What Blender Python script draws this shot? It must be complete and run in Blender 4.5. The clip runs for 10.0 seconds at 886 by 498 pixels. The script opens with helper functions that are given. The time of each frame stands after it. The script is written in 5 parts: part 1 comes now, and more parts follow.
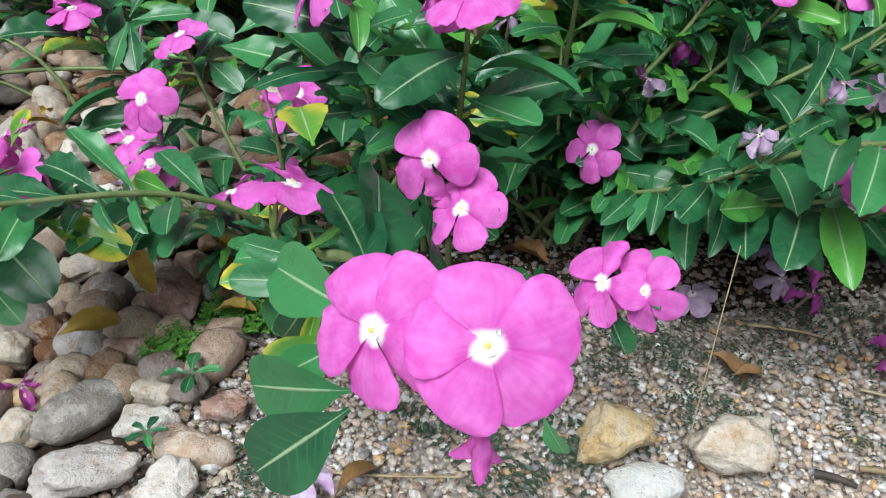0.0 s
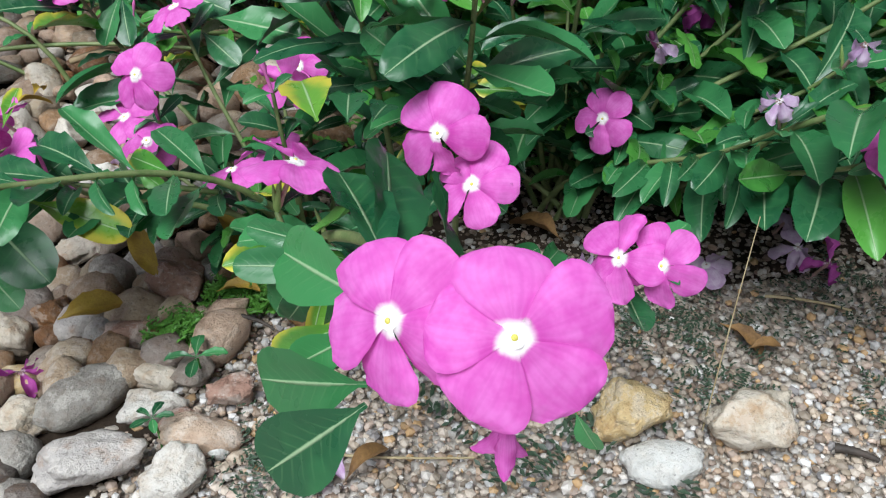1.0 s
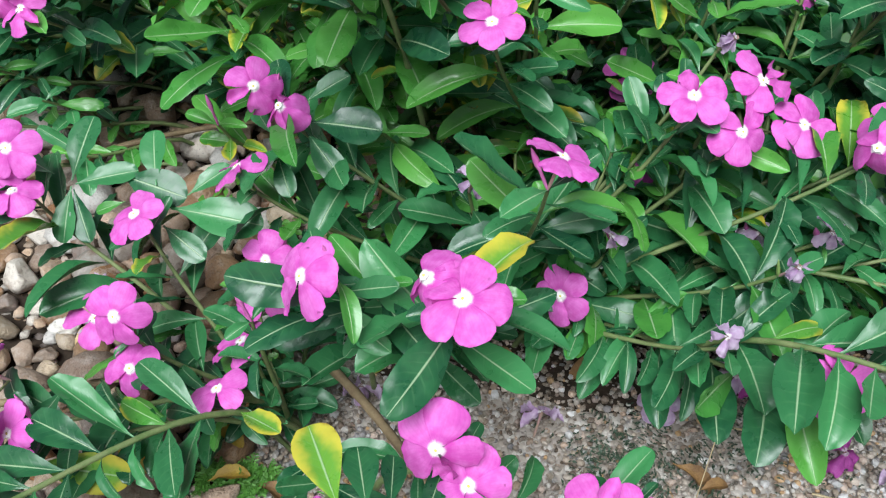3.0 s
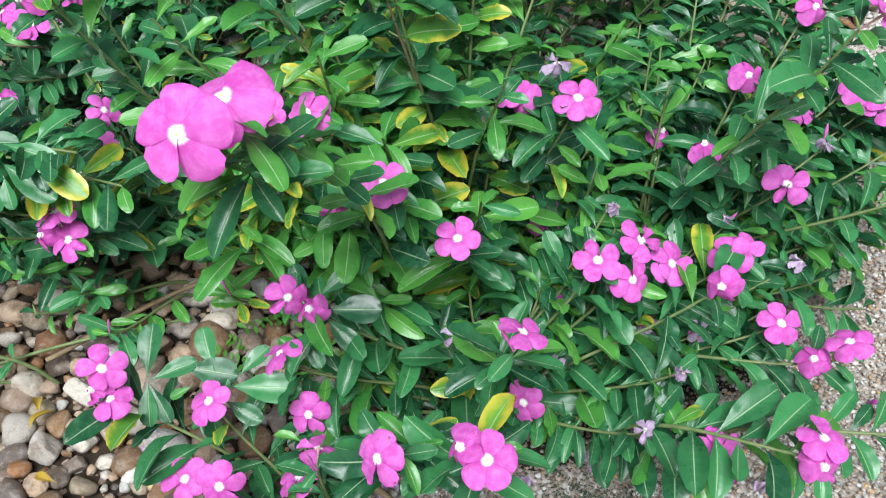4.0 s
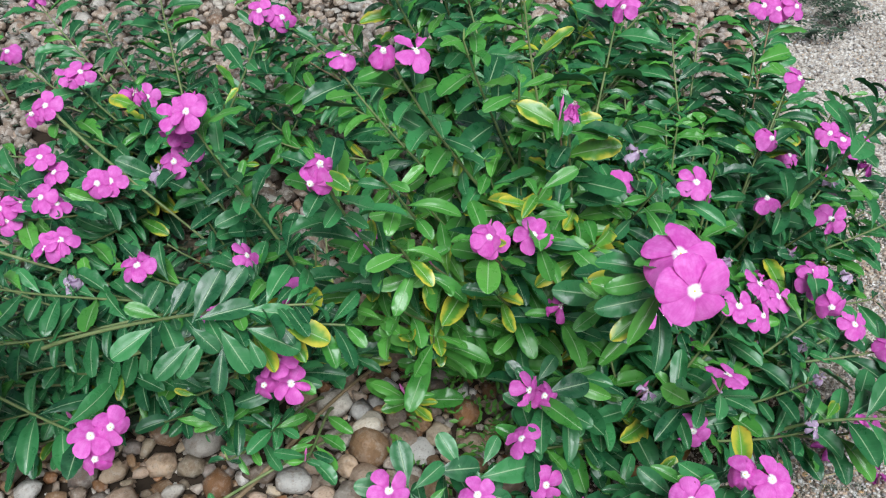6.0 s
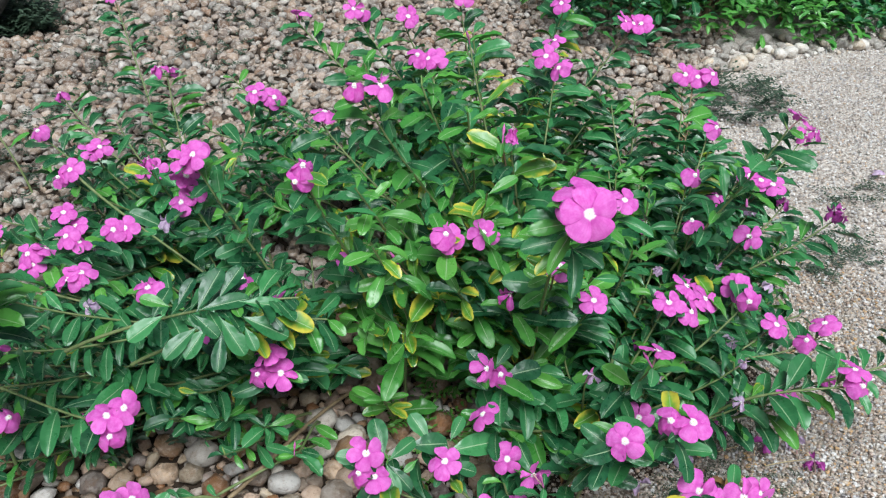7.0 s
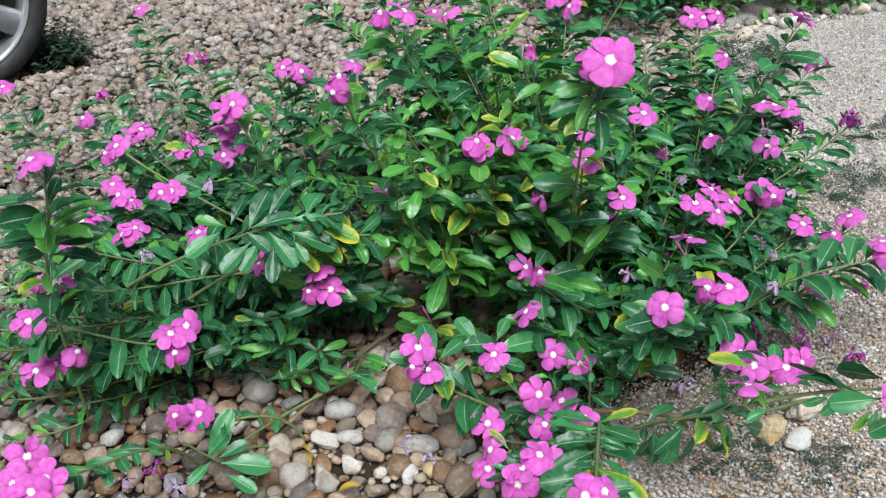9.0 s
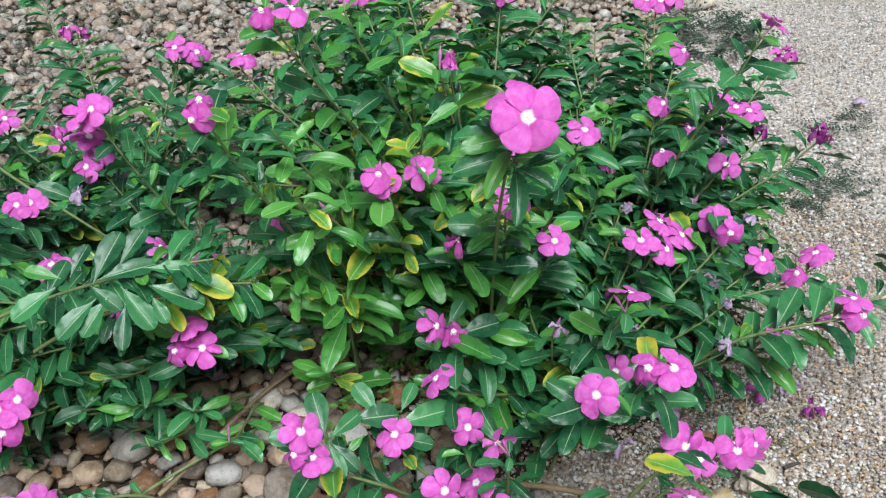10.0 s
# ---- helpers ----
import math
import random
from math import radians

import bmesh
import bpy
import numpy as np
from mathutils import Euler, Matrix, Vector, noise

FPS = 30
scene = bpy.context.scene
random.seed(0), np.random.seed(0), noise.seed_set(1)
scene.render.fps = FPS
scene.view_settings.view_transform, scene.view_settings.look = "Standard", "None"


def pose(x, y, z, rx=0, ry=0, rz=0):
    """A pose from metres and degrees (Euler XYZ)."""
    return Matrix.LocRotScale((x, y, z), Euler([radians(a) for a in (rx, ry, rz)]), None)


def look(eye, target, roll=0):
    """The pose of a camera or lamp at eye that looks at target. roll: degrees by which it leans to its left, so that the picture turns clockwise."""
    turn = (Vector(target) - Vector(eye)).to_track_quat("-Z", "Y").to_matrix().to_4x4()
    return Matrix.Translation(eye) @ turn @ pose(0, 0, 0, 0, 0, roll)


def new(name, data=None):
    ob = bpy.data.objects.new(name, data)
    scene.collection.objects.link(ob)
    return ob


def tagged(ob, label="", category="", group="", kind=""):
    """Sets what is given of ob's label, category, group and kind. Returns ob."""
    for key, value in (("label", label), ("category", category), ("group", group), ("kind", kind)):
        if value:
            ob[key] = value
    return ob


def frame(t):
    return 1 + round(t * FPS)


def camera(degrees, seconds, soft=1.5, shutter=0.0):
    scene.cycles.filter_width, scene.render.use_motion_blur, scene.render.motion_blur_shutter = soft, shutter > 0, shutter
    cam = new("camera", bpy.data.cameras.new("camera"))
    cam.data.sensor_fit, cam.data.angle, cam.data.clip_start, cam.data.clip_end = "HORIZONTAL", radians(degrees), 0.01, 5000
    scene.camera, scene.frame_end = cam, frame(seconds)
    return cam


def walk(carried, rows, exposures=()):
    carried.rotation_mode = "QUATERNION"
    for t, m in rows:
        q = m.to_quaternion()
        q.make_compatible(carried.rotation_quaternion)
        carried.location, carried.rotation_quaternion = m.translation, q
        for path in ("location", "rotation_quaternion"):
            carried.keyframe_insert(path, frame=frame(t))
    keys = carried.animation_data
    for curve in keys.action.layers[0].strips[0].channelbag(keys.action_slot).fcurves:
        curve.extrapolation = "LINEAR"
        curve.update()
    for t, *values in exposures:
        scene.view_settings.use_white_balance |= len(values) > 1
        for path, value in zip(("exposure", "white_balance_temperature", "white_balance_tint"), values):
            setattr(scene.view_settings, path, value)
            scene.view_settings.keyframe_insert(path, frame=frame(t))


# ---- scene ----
cam = camera(55.9, 10.0, soft=1.2)
PATH = [
    (0, (0.178, 0.18, 0.399), (-0.017, 1.791, -0.77), -0.2),
    (0.5, (0.176, 0.183, 0.403), (-0.029, 1.793, -0.766), -0.6),
    (1, (0.172, 0.193, 0.393), (-0.021, 1.762, -0.832), -1.3),
    (1.5, (0.174, 0.198, 0.39), (-0.004, 1.731, -0.883), -2.0),
    (2, (0.167, 0.214, 0.402), (0.007, 1.753, -0.865), -1.7),
    (2.5, (0.151, 0.244, 0.441), (0.058, 1.77, -0.849), -0.9),
    (3, (0.136, 0.298, 0.564), (0.138, 1.709, -0.853), -1.0),
    (3.2, (0.132, 0.315, 0.636), (0.175, 1.687, -0.818), -1.3),
    (4.3, (0.015, 0.229, 0.881), (0.395, 1.557, -0.566), -0.5),
    (4.5, (-0.02, 0.22, 0.917), (0.454, 1.517, -0.53), 1.0),
    (5, (-0.14, 0.272, 0.941), (0.524, 1.459, -0.525), 2.4),
    (5.5, (-0.258, 0.353, 0.931), (0.496, 1.486, -0.534), 2.1),
    (6, (-0.359, 0.368, 0.974), (0.413, 1.577, -0.42), 2.8),
    (6.2, (-0.38, 0.327, 1.005), (0.392, 1.6, -0.331), 2.7),
    (7.3, (-0.467, 0.099, 0.918), (0.461, 1.501, -0.165), -0.3),
    (7.5, (-0.481, 0.064, 0.893), (0.468, 1.47, -0.167), -1.2),
    (8, (-0.51, 0.007, 0.838), (0.433, 1.445, -0.184), -3.6),
    (8.5, (-0.517, -0.004, 0.816), (0.393, 1.46, -0.198), -4.9),
    (9, (-0.54, 0.041, 0.831), (0.336, 1.515, -0.199), -4.8),
    (9.5, (-0.506, 0.106, 0.829), (0.384, 1.524, -0.265), -4.0),
    (10, (-0.358, 0.193, 0.84), (0.546, 1.545, -0.324), -2.4),
]
EXPOSURES = [(0.0, 0.27, 6200, 7), (1.5, 0.19, 6200, 7), (2.0, 0.21, 6200, 7), (2.5, 0.30, 6200, 7), (3.2, 0.45, 6200, 7), (4.5, 0.37, 6200, 7), (5.0, 0.02, 6200, 7), (5.5, 0.06, 6200, 7), (6.0, 0.13, 6200, 7), (7.5, 0.22, 6200, 7), (10.0, 0.21, 6200, 7)]
walk(cam, [(t, look(eye, target, roll)) for t, eye, target, roll in PATH], EXPOSURES)

# ---- light: a bright overcast day ----
SUN_ELEVATION, SUN_TURN = radians(62), radians(200)
world = bpy.data.worlds.new("overcast_sky")
scene.world = world
world.use_nodes = True
wn = world.node_tree.nodes
sky = wn.new("ShaderNodeTexSky")
sky.sky_type = "NISHITA"
sky.sun_disc = False
sky.sun_elevation, sky.sun_rotation = SUN_ELEVATION, SUN_TURN
sky.dust_density, sky.air_density = 4.0, 1.0
pale = wn.new("ShaderNodeHueSaturation")
pale.inputs["Saturation"].default_value = 0.7
world.node_tree.links.new(sky.outputs[0], pale.inputs["Color"])
world.node_tree.links.new(pale.outputs[0], wn["Background"].inputs["Color"])
wn["Background"].inputs["Strength"].default_value = 0.05
sun = new("sun", bpy.data.lights.new("sun", "SUN"))
sun.data.energy, sun.data.angle, sun.data.color = 3.95, radians(36), (0.975, 0.99, 1.0)
sun_from = Vector((math.sin(SUN_TURN) * math.cos(SUN_ELEVATION), math.cos(SUN_TURN) * math.cos(SUN_ELEVATION), math.sin(SUN_ELEVATION)))
sun.matrix_basis = look(sun_from * 20, (0, 0, 0))

rnd = random.Random(11)
rng = np.random.default_rng(5)


# ---- materials ----
class Nodes:
    """Short hand for a node material."""

    def __init__(self, name):
        self.material = bpy.data.materials.new(name)
        self.material.use_nodes = True
        self.tree = self.material.node_tree
        self.shader = self.tree.nodes["Principled BSDF"]
        self.out = self.tree.nodes["Material Output"]

    def add(self, kind, **settings):
        node = self.tree.nodes.new("ShaderNode" + kind)
        for key, value in settings.items():
            setattr(node, key, value)
        return node

    def link(self, a, b):
        self.tree.links.new(a, b)

    def put(self, socket, value):
        if isinstance(value, bpy.types.NodeSocket):
            self.link(value, socket)
        else:
            socket.default_value = value

    def math(self, operation, a, b=0.0, clamp=False):
        node = self.add("Math", operation=operation, use_clamp=clamp)
        self.put(node.inputs[0], a)
        self.put(node.inputs[1], b)
        return node.outputs[0]

    def span(self, value, low, high, to_low=0.0, to_high=1.0):
        node = self.add("MapRange", interpolation_type="SMOOTHSTEP")
        self.put(node.inputs["Value"], value)
        for key, number in zip(("From Min", "From Max", "To Min", "To Max"), (low, high, to_low, to_high)):
            self.put(node.inputs[key], number)
        return node.outputs[0]

    def mix(self, factor, a, b, blend="MIX"):
        node = self.add("Mix", data_type="RGBA", blend_type=blend)
        self.put(node.inputs[0], factor)
        self.put(node.inputs[6], (*a, 1) if isinstance(a, tuple) else a)
        self.put(node.inputs[7], (*b, 1) if isinstance(b, tuple) else b)
        return node.outputs[2]

    def ramp(self, value, stops, constant=False):
        node = self.add("ValToRGB")
        node.color_ramp.interpolation = "CONSTANT" if constant else "LINEAR"
        while len(node.color_ramp.elements) < len(stops):
            node.color_ramp.elements.new(0.5)
        for element, (at, colour) in zip(node.color_ramp.elements, stops):
            element.position, element.color = at, (*colour, 1)
        self.put(node.inputs[0], value)
        return node.outputs[0]

    def noise(self, vector, scale, detail=4.0, rough=0.6):
        node = self.add("TexNoise")
        self.link(vector, node.inputs["Vector"])
        node.inputs["Scale"].default_value, node.inputs["Detail"].default_value, node.inputs["Roughness"].default_value = scale, detail, rough
        return node.outputs["Fac"]

    def chance(self):
        """A random number for each object, or for each island of a joined mesh."""
        both = self.math("ADD", self.add("ObjectInfo").outputs["Random"], self.add("NewGeometry").outputs["Random Per Island"])
        return self.math("FRACT", both)

    def place(self):
        """Places in metres, shifted at random from piece to piece."""
        node = self.add("VectorMath", operation="ADD")
        self.link(self.add("NewGeometry").outputs["Position"], node.inputs[0])
        self.link(self.chance(), node.inputs[1])
        return node.outputs[0]

    def bump(self, height, strength, distance):
        node = self.add("Bump")
        node.inputs["Strength"].default_value, node.inputs["Distance"].default_value = strength, distance
        self.link(height, node.inputs["Height"])
        self.link(node.outputs[0], self.shader.inputs["Normal"])

    def finish(self, colour, roughness=0.5, specular=0.5, thin=0.0, thin_colour=None):
        self.put(self.shader.inputs["Base Color"], (*colour, 1) if isinstance(colour, tuple) else colour)
        self.put(self.shader.inputs["Roughness"], roughness)
        self.shader.inputs["Specular IOR Level"].default_value = specular
        if thin:
            glow = self.add("BsdfTranslucent")
            source = colour if thin_colour is None else thin_colour
            self.put(glow.inputs[0], (*source, 1) if isinstance(source, tuple) else source)
            blend = self.add("MixShader")
            blend.inputs[0].default_value = thin
            self.link(self.shader.outputs[0], blend.inputs[1])
            self.link(glow.outputs[0], blend.inputs[2])
            self.link(blend.outputs[0], self.out.inputs["Surface"])
        return self.material


def leaf_material(name, deep, light, margin=None):
    n = Nodes(name)
    uv = n.add("SeparateXYZ")
    n.link(n.add("TexCoord").outputs["UV"], uv.inputs[0])
    across = n.math("MULTIPLY", n.math("ABSOLUTE", n.math("SUBTRACT", uv.outputs[0], 0.5)), 2.0)
    along = uv.outputs[1]
    chance = n.chance()
    place = n.place()
    body = n.mix(n.math("POWER", chance, 1.5), deep, light)
    blotch = n.noise(place, 60.0, 3.0)
    body = n.mix(n.span(blotch, 0.35, 0.75, 0.0, 0.35), body, light)
    if margin:
        edge = n.math("ADD", n.math("MULTIPLY", across, 0.55), n.math("MULTIPLY", along, 0.5))
        edge = n.math("ADD", edge, n.math("MULTIPLY", n.math("SUBTRACT", blotch, 0.5), 0.9))
        edge = n.math("ADD", edge, n.math("MULTIPLY", chance, 0.3))
        body = n.mix(n.span(edge, 0.72, 1.15), body, margin)
        body = n.mix(n.span(edge, 1.2, 1.4), body, (0.20, 0.09, 0.02))
    # side veins sweep forward from a pale midrib
    waves = n.math("SINE", n.math("MULTIPLY", n.math("SUBTRACT", along, n.math("MULTIPLY", across, 0.16)), 62.0))
    vein = n.math("MULTIPLY", n.span(waves, 0.72, 1.0), n.span(across, 0.95, 0.2))
    rib = n.span(across, n.math("SUBTRACT", 0.12, n.math("MULTIPLY", along, 0.08)), 0.015)
    colour = n.mix(n.math("MULTIPLY", vein, 0.11), body, (0.16, 0.34, 0.14))
    colour = n.mix(n.math("MULTIPLY", rib, 0.62), colour, (0.42, 0.57, 0.34))
    relief = n.math("SUBTRACT", n.math("MULTIPLY", n.noise(place, 400.0, 2.0), 0.25), n.math("ADD", n.math("MULTIPLY", vein, 0.1), rib))
    n.bump(relief, 0.4, 0.0007)
    return n.finish(colour, n.span(blotch, 0.3, 0.7, 0.24, 0.42), 0.44, 0.06, n.mix(0.5, colour, (0.10, 0.30, 0.02)))


def petal_material(name, deep, light, eye, vein_seam_colour):
    n = Nodes(name)
    uv = n.add("SeparateXYZ")
    n.link(n.add("TexCoord").outputs["UV"], uv.inputs[0])
    across = n.math("ABSOLUTE", n.math("SUBTRACT", uv.outputs[0], 0.5))
    along = uv.outputs[1]
    place = n.place()
    mottle = n.noise(place, 150.0, 3.0)
    body = n.mix(n.span(mottle, 0.3, 0.75), deep, light)
    body = n.mix(n.math("MULTIPLY", n.chance(), 0.35), body, light)
    rays = n.math("SINE", n.math("MULTIPLY", across, 55.0))
    body = n.mix(n.math("MULTIPLY", n.span(rays, 0.0, 1.0), 0.09), body, vein_seam_colour)
    body = n.mix(n.span(along, 0.42, 0.24, 0.0, 0.35), body, vein_seam_colour)
    # darker margins paint in the seam shade where petals overlap
    body = n.mix(n.span(across, 0.42, 0.5, 0.0, 0.25), body, vein_seam_colour)
    side = n.math("MULTIPLY", across, 2.0)
    radius = n.math("MULTIPLY", along, n.math("SQRT", n.math("ADD", 1.0, n.math("MULTIPLY", 0.56, n.math("MULTIPLY", side, side)))))
    star = n.math("ADD", radius, n.math("MULTIPLY", n.math("SUBTRACT", mottle, 0.5), 0.16))
    colour = n.mix(n.span(star, 0.225, 0.13), body, eye)
    n.bump(n.math("ADD", n.math("MULTIPLY", rays, 0.15), mottle), 0.25, 0.0005)
    return n.finish(colour, 0.55, 0.3, 0.3)


def stone_material(name, stops, stain=(0.16, 0.09, 0.045), stain_amount=0.5, scale=1.0, rough=0.62, vary=0.0, dusty=0.5):
    n = Nodes(name)
    place = n.place()
    base = n.ramp(n.chance(), stops, True)
    tone = n.math("FRACT", n.math("MULTIPLY", n.chance(), 37.7))
    base = n.mix(vary, base, n.ramp(tone, [(0.0, (0.36, 0.36, 0.37)), (0.4, (0.64, 0.64, 0.64)), (1.0, (0.98, 0.98, 0.98))]), "MULTIPLY")
    coarse = n.noise(place, 45.0 * scale, 5.0, 0.65)
    fine = n.noise(place, 320.0 * scale, 4.0, 0.7)
    colour = n.mix(n.span(coarse, 0.5, 0.72, 0.0, stain_amount), base, stain)
    blotch = n.noise(place, 110.0 * scale, 3.0, 0.6)
    colour = n.mix(n.span(blotch, 0.52, 0.66, 0.0, 0.45), colour, n.mix(0.5, colour, (0.62, 0.58, 0.52)))
    colour = n.mix(n.span(blotch, 0.42, 0.30, 0.0, 0.6), colour, n.mix(0.6, colour, stain))
    colour = n.mix(n.span(fine, 0.42, 0.3, 0.0, 0.6), colour, (0.07, 0.055, 0.045))
    colour = n.mix(n.span(fine, 0.6, 0.75, 0.0, 0.3), colour, (0.62, 0.58, 0.5))
    crust = n.noise(place, 70.0 * scale, 8.0, 0.75)
    colour = n.mix(n.span(crust, 0.51, 0.56, 0.0, dusty), colour, n.mix(0.6, colour, (0.78, 0.74, 0.68)))
    colour = n.mix(n.span(crust, 0.44, 0.39, 0.0, 0.5), colour, n.mix(0.7, colour, stain))
    seam = n.noise(place, 26.0 * scale, 6.0, 0.7)
    crack = n.span(n.math("ABSOLUTE", n.math("SUBTRACT", seam, 0.5)), 0.012, 0.0)
    colour = n.mix(n.math("MULTIPLY", crack, 0.16), colour, (0.10, 0.075, 0.055))
    relief = n.math("ADD", n.math("MULTIPLY", coarse, 1.8), n.math("ADD", n.math("MULTIPLY", fine, 0.6), n.math("MULTIPLY", crust, 0.9)))
    n.bump(n.math("SUBTRACT", relief, n.math("MULTIPLY", crack, 0.1)), 0.75, 0.0038)
    return n.finish(colour, n.span(coarse, 0.3, 0.7, rough - 0.12, rough + 0.12), 0.4)


def grain_material(name, stops):
    """Small loose grains: one clean colour each, slightly clouded."""
    n = Nodes(name)
    cloud = n.noise(n.place(), 420.0, 2.0)
    tone = n.math("FRACT", n.math("MULTIPLY", n.chance(), 23.3))
    base = n.ramp(n.chance(), stops, True)
    base = n.mix(1.0, base, n.ramp(tone, [(0.0, (0.48, 0.49, 0.51)), (1.0, (0.96, 0.97, 1.0))]), "MULTIPLY")
    colour = n.mix(n.span(cloud, 0.4, 0.7, 0.0, 0.4), base, n.mix(0.5, base, (0.30, 0.22, 0.15)))
    n.bump(cloud, 0.4, 0.0006)
    return n.finish(colour, 0.5, 0.45)


def plain_material(name, a, b, scale, rough, relief=0.001, metal=0.0, specular=0.5):
    n = Nodes(name)
    place = n.place()
    coarse, fine = n.noise(place, scale, 4.0), n.noise(place, scale * 9, 3.0)
    colour = n.mix(n.span(n.math("ADD", n.math("MULTIPLY", coarse, 0.7), n.math("MULTIPLY", fine, 0.3)), 0.32, 0.68), a, b)
    colour = n.mix(n.math("MULTIPLY", n.chance(), 0.3), colour, b)
    n.bump(n.math("ADD", coarse, fine), 0.4, relief)
    n.shader.inputs["Metallic"].default_value = metal
    return n.finish(colour, rough, specular)


GREEN = leaf_material("glossy_green_leaf", (0.010, 0.064, 0.028), (0.050, 0.225, 0.072))
FRESH = leaf_material("fresh_green_leaf", (0.045, 0.20, 0.035), (0.10, 0.32, 0.05))
YELLOW = leaf_material("yellowing_leaf", (0.05, 0.20, 0.03), (0.14, 0.33, 0.035), (0.50, 0.46, 0.05))
DRY = plain_material("dry_brown_leaf", (0.11, 0.055, 0.02), (0.30, 0.17, 0.06), 60, 0.7)
DRY_YELLOW = plain_material("dry_yellow_leaf", (0.45, 0.32, 0.03), (0.28, 0.17, 0.03), 70, 0.6)
PINK = petal_material("magenta_pink_petal", (0.69, 0.092, 0.52), (0.82, 0.22, 0.69), (0.93, 0.90, 0.91), (0.47, 0.02, 0.33))
FADED = petal_material("faded_lilac_petal", (0.48, 0.30, 0.52), (0.72, 0.62, 0.75), (0.85, 0.82, 0.84), (0.40, 0.20, 0.45))
WILTED = petal_material("wilted_purple_petal", (0.34, 0.04, 0.28), (0.55, 0.12, 0.46), (0.7, 0.55, 0.66), (0.25, 0.02, 0.20))
EYE_WHITE = plain_material("white_flower_eye", (0.86, 0.85, 0.78), (0.93, 0.93, 0.90), 300, 0.5, 0.0002)
EYE_YELLOW = plain_material("yellow_flower_throat", (0.62, 0.55, 0.08), (0.72, 0.66, 0.15), 300, 0.5, 0.0002)
TUBE = plain_material("pale_pink_flower_tube", (0.36, 0.30, 0.16), (0.55, 0.30, 0.36), 120, 0.5, 0.0003)
STEM = plain_material("green_brown_stem", (0.09, 0.16, 0.045), (0.20, 0.24, 0.10), 90, 0.55, 0.0006)
WOODY = plain_material("woody_brown_stem", (0.16, 0.11, 0.06), (0.30, 0.23, 0.13), 80, 0.7, 0.001)
WEED = plain_material("dark_green_weed", (0.022, 0.045, 0.026), (0.05, 0.085, 0.05), 90, 0.5, 0.0004)
MOSS = plain_material("bright_green_weed", (0.045, 0.16, 0.018), (0.10, 0.27, 0.035), 90, 0.5, 0.0004)
STRAW = plain_material("dry_straw", (0.34, 0.27, 0.15), (0.48, 0.40, 0.24), 90, 0.7, 0.0005)
CHARRED = plain_material("dark_twig", (0.02, 0.017, 0.015), (0.07, 0.055, 0.045), 90, 0.7, 0.001)
RUBBER = plain_material("black_tyre_rubber", (0.018, 0.018, 0.019), (0.045, 0.043, 0.042), 30, 0.65, 0.001)
ALLOY = plain_material("grey_alloy", (0.42, 0.43, 0.45), (0.55, 0.56, 0.58), 20, 0.35, 0.0003, 0.7)
DARK = plain_material("dark_wheel_well", (0.012, 0.012, 0.013), (0.03, 0.03, 0.03), 20, 0.6)
PEBBLE = stone_material("river_pebble", [
    (0.0, (0.50, 0.40, 0.28)), (0.14, (0.58, 0.42, 0.31)), (0.27, (0.38, 0.29, 0.22)), (0.38, (0.62, 0.45, 0.31)), (0.5, (0.42, 0.25, 0.13)),
    (0.62, (0.28, 0.23, 0.20)), (0.70, (0.68, 0.62, 0.54)), (0.78, (0.36, 0.17, 0.07)), (0.87, (0.76, 0.73, 0.68)), (0.95, (0.50, 0.42, 0.35))], stain_amount=0.7, rough=0.46, vary=0.95, dusty=0.12)
FAR_PEBBLE = stone_material("pale_grey_pebble", [
    (0.0, (0.42, 0.32, 0.24)), (0.2, (0.48, 0.38, 0.31)), (0.35, (0.31, 0.25, 0.20)), (0.5, (0.44, 0.33, 0.25)), (0.62, (0.26, 0.22, 0.19)),
    (0.74, (0.49, 0.44, 0.38)), (0.84, (0.32, 0.20, 0.13)), (0.9, (0.53, 0.49, 0.44))], stain_amount=0.5, rough=0.6, vary=0.85)
GRAIN = grain_material("coarse_sand_grain", [
    (0.0, (0.50, 0.41, 0.31)), (0.16, (0.62, 0.53, 0.43)), (0.3, (0.36, 0.27, 0.20)), (0.4, (0.72, 0.67, 0.60)), (0.54, (0.52, 0.38, 0.27)),
    (0.64, (0.34, 0.32, 0.31)), (0.72, (0.80, 0.78, 0.74)), (0.84, (0.58, 0.37, 0.18)), (0.9, (0.60, 0.47, 0.38))])
PATH_GRAIN = grain_material("pale_path_grain", [
    (0.0, (0.60, 0.54, 0.47)), (0.16, (0.72, 0.66, 0.60)), (0.3, (0.46, 0.40, 0.34)), (0.4, (0.80, 0.77, 0.73)), (0.54, (0.62, 0.52, 0.43)),
    (0.64, (0.48, 0.46, 0.45)), (0.72, (0.86, 0.84, 0.81)), (0.84, (0.64, 0.48, 0.34)), (0.9, (0.70, 0.61, 0.54))])
OCHRE = stone_material("ochre_rock", [(0.0, (0.66, 0.50, 0.26)), (1.0, (0.68, 0.53, 0.30))], (0.42, 0.23, 0.08), 0.65)
BEIGE = stone_material("beige_rock", [(0.0, (0.60, 0.53, 0.43)), (1.0, (0.64, 0.57, 0.47))], (0.42, 0.25, 0.12), 0.7)
WHITE_STONE = stone_material("white_quartz", [(0.0, (0.66, 0.63, 0.58)), (1.0, (0.70, 0.67, 0.60))], (0.42, 0.31, 0.2), 0.6)
CLEAN_STONE = stone_material("clean_white_pebble", [(0.0, (0.70, 0.70, 0.67)), (1.0, (0.72, 0.72, 0.69))], (0.55, 0.52, 0.46), 0.4)
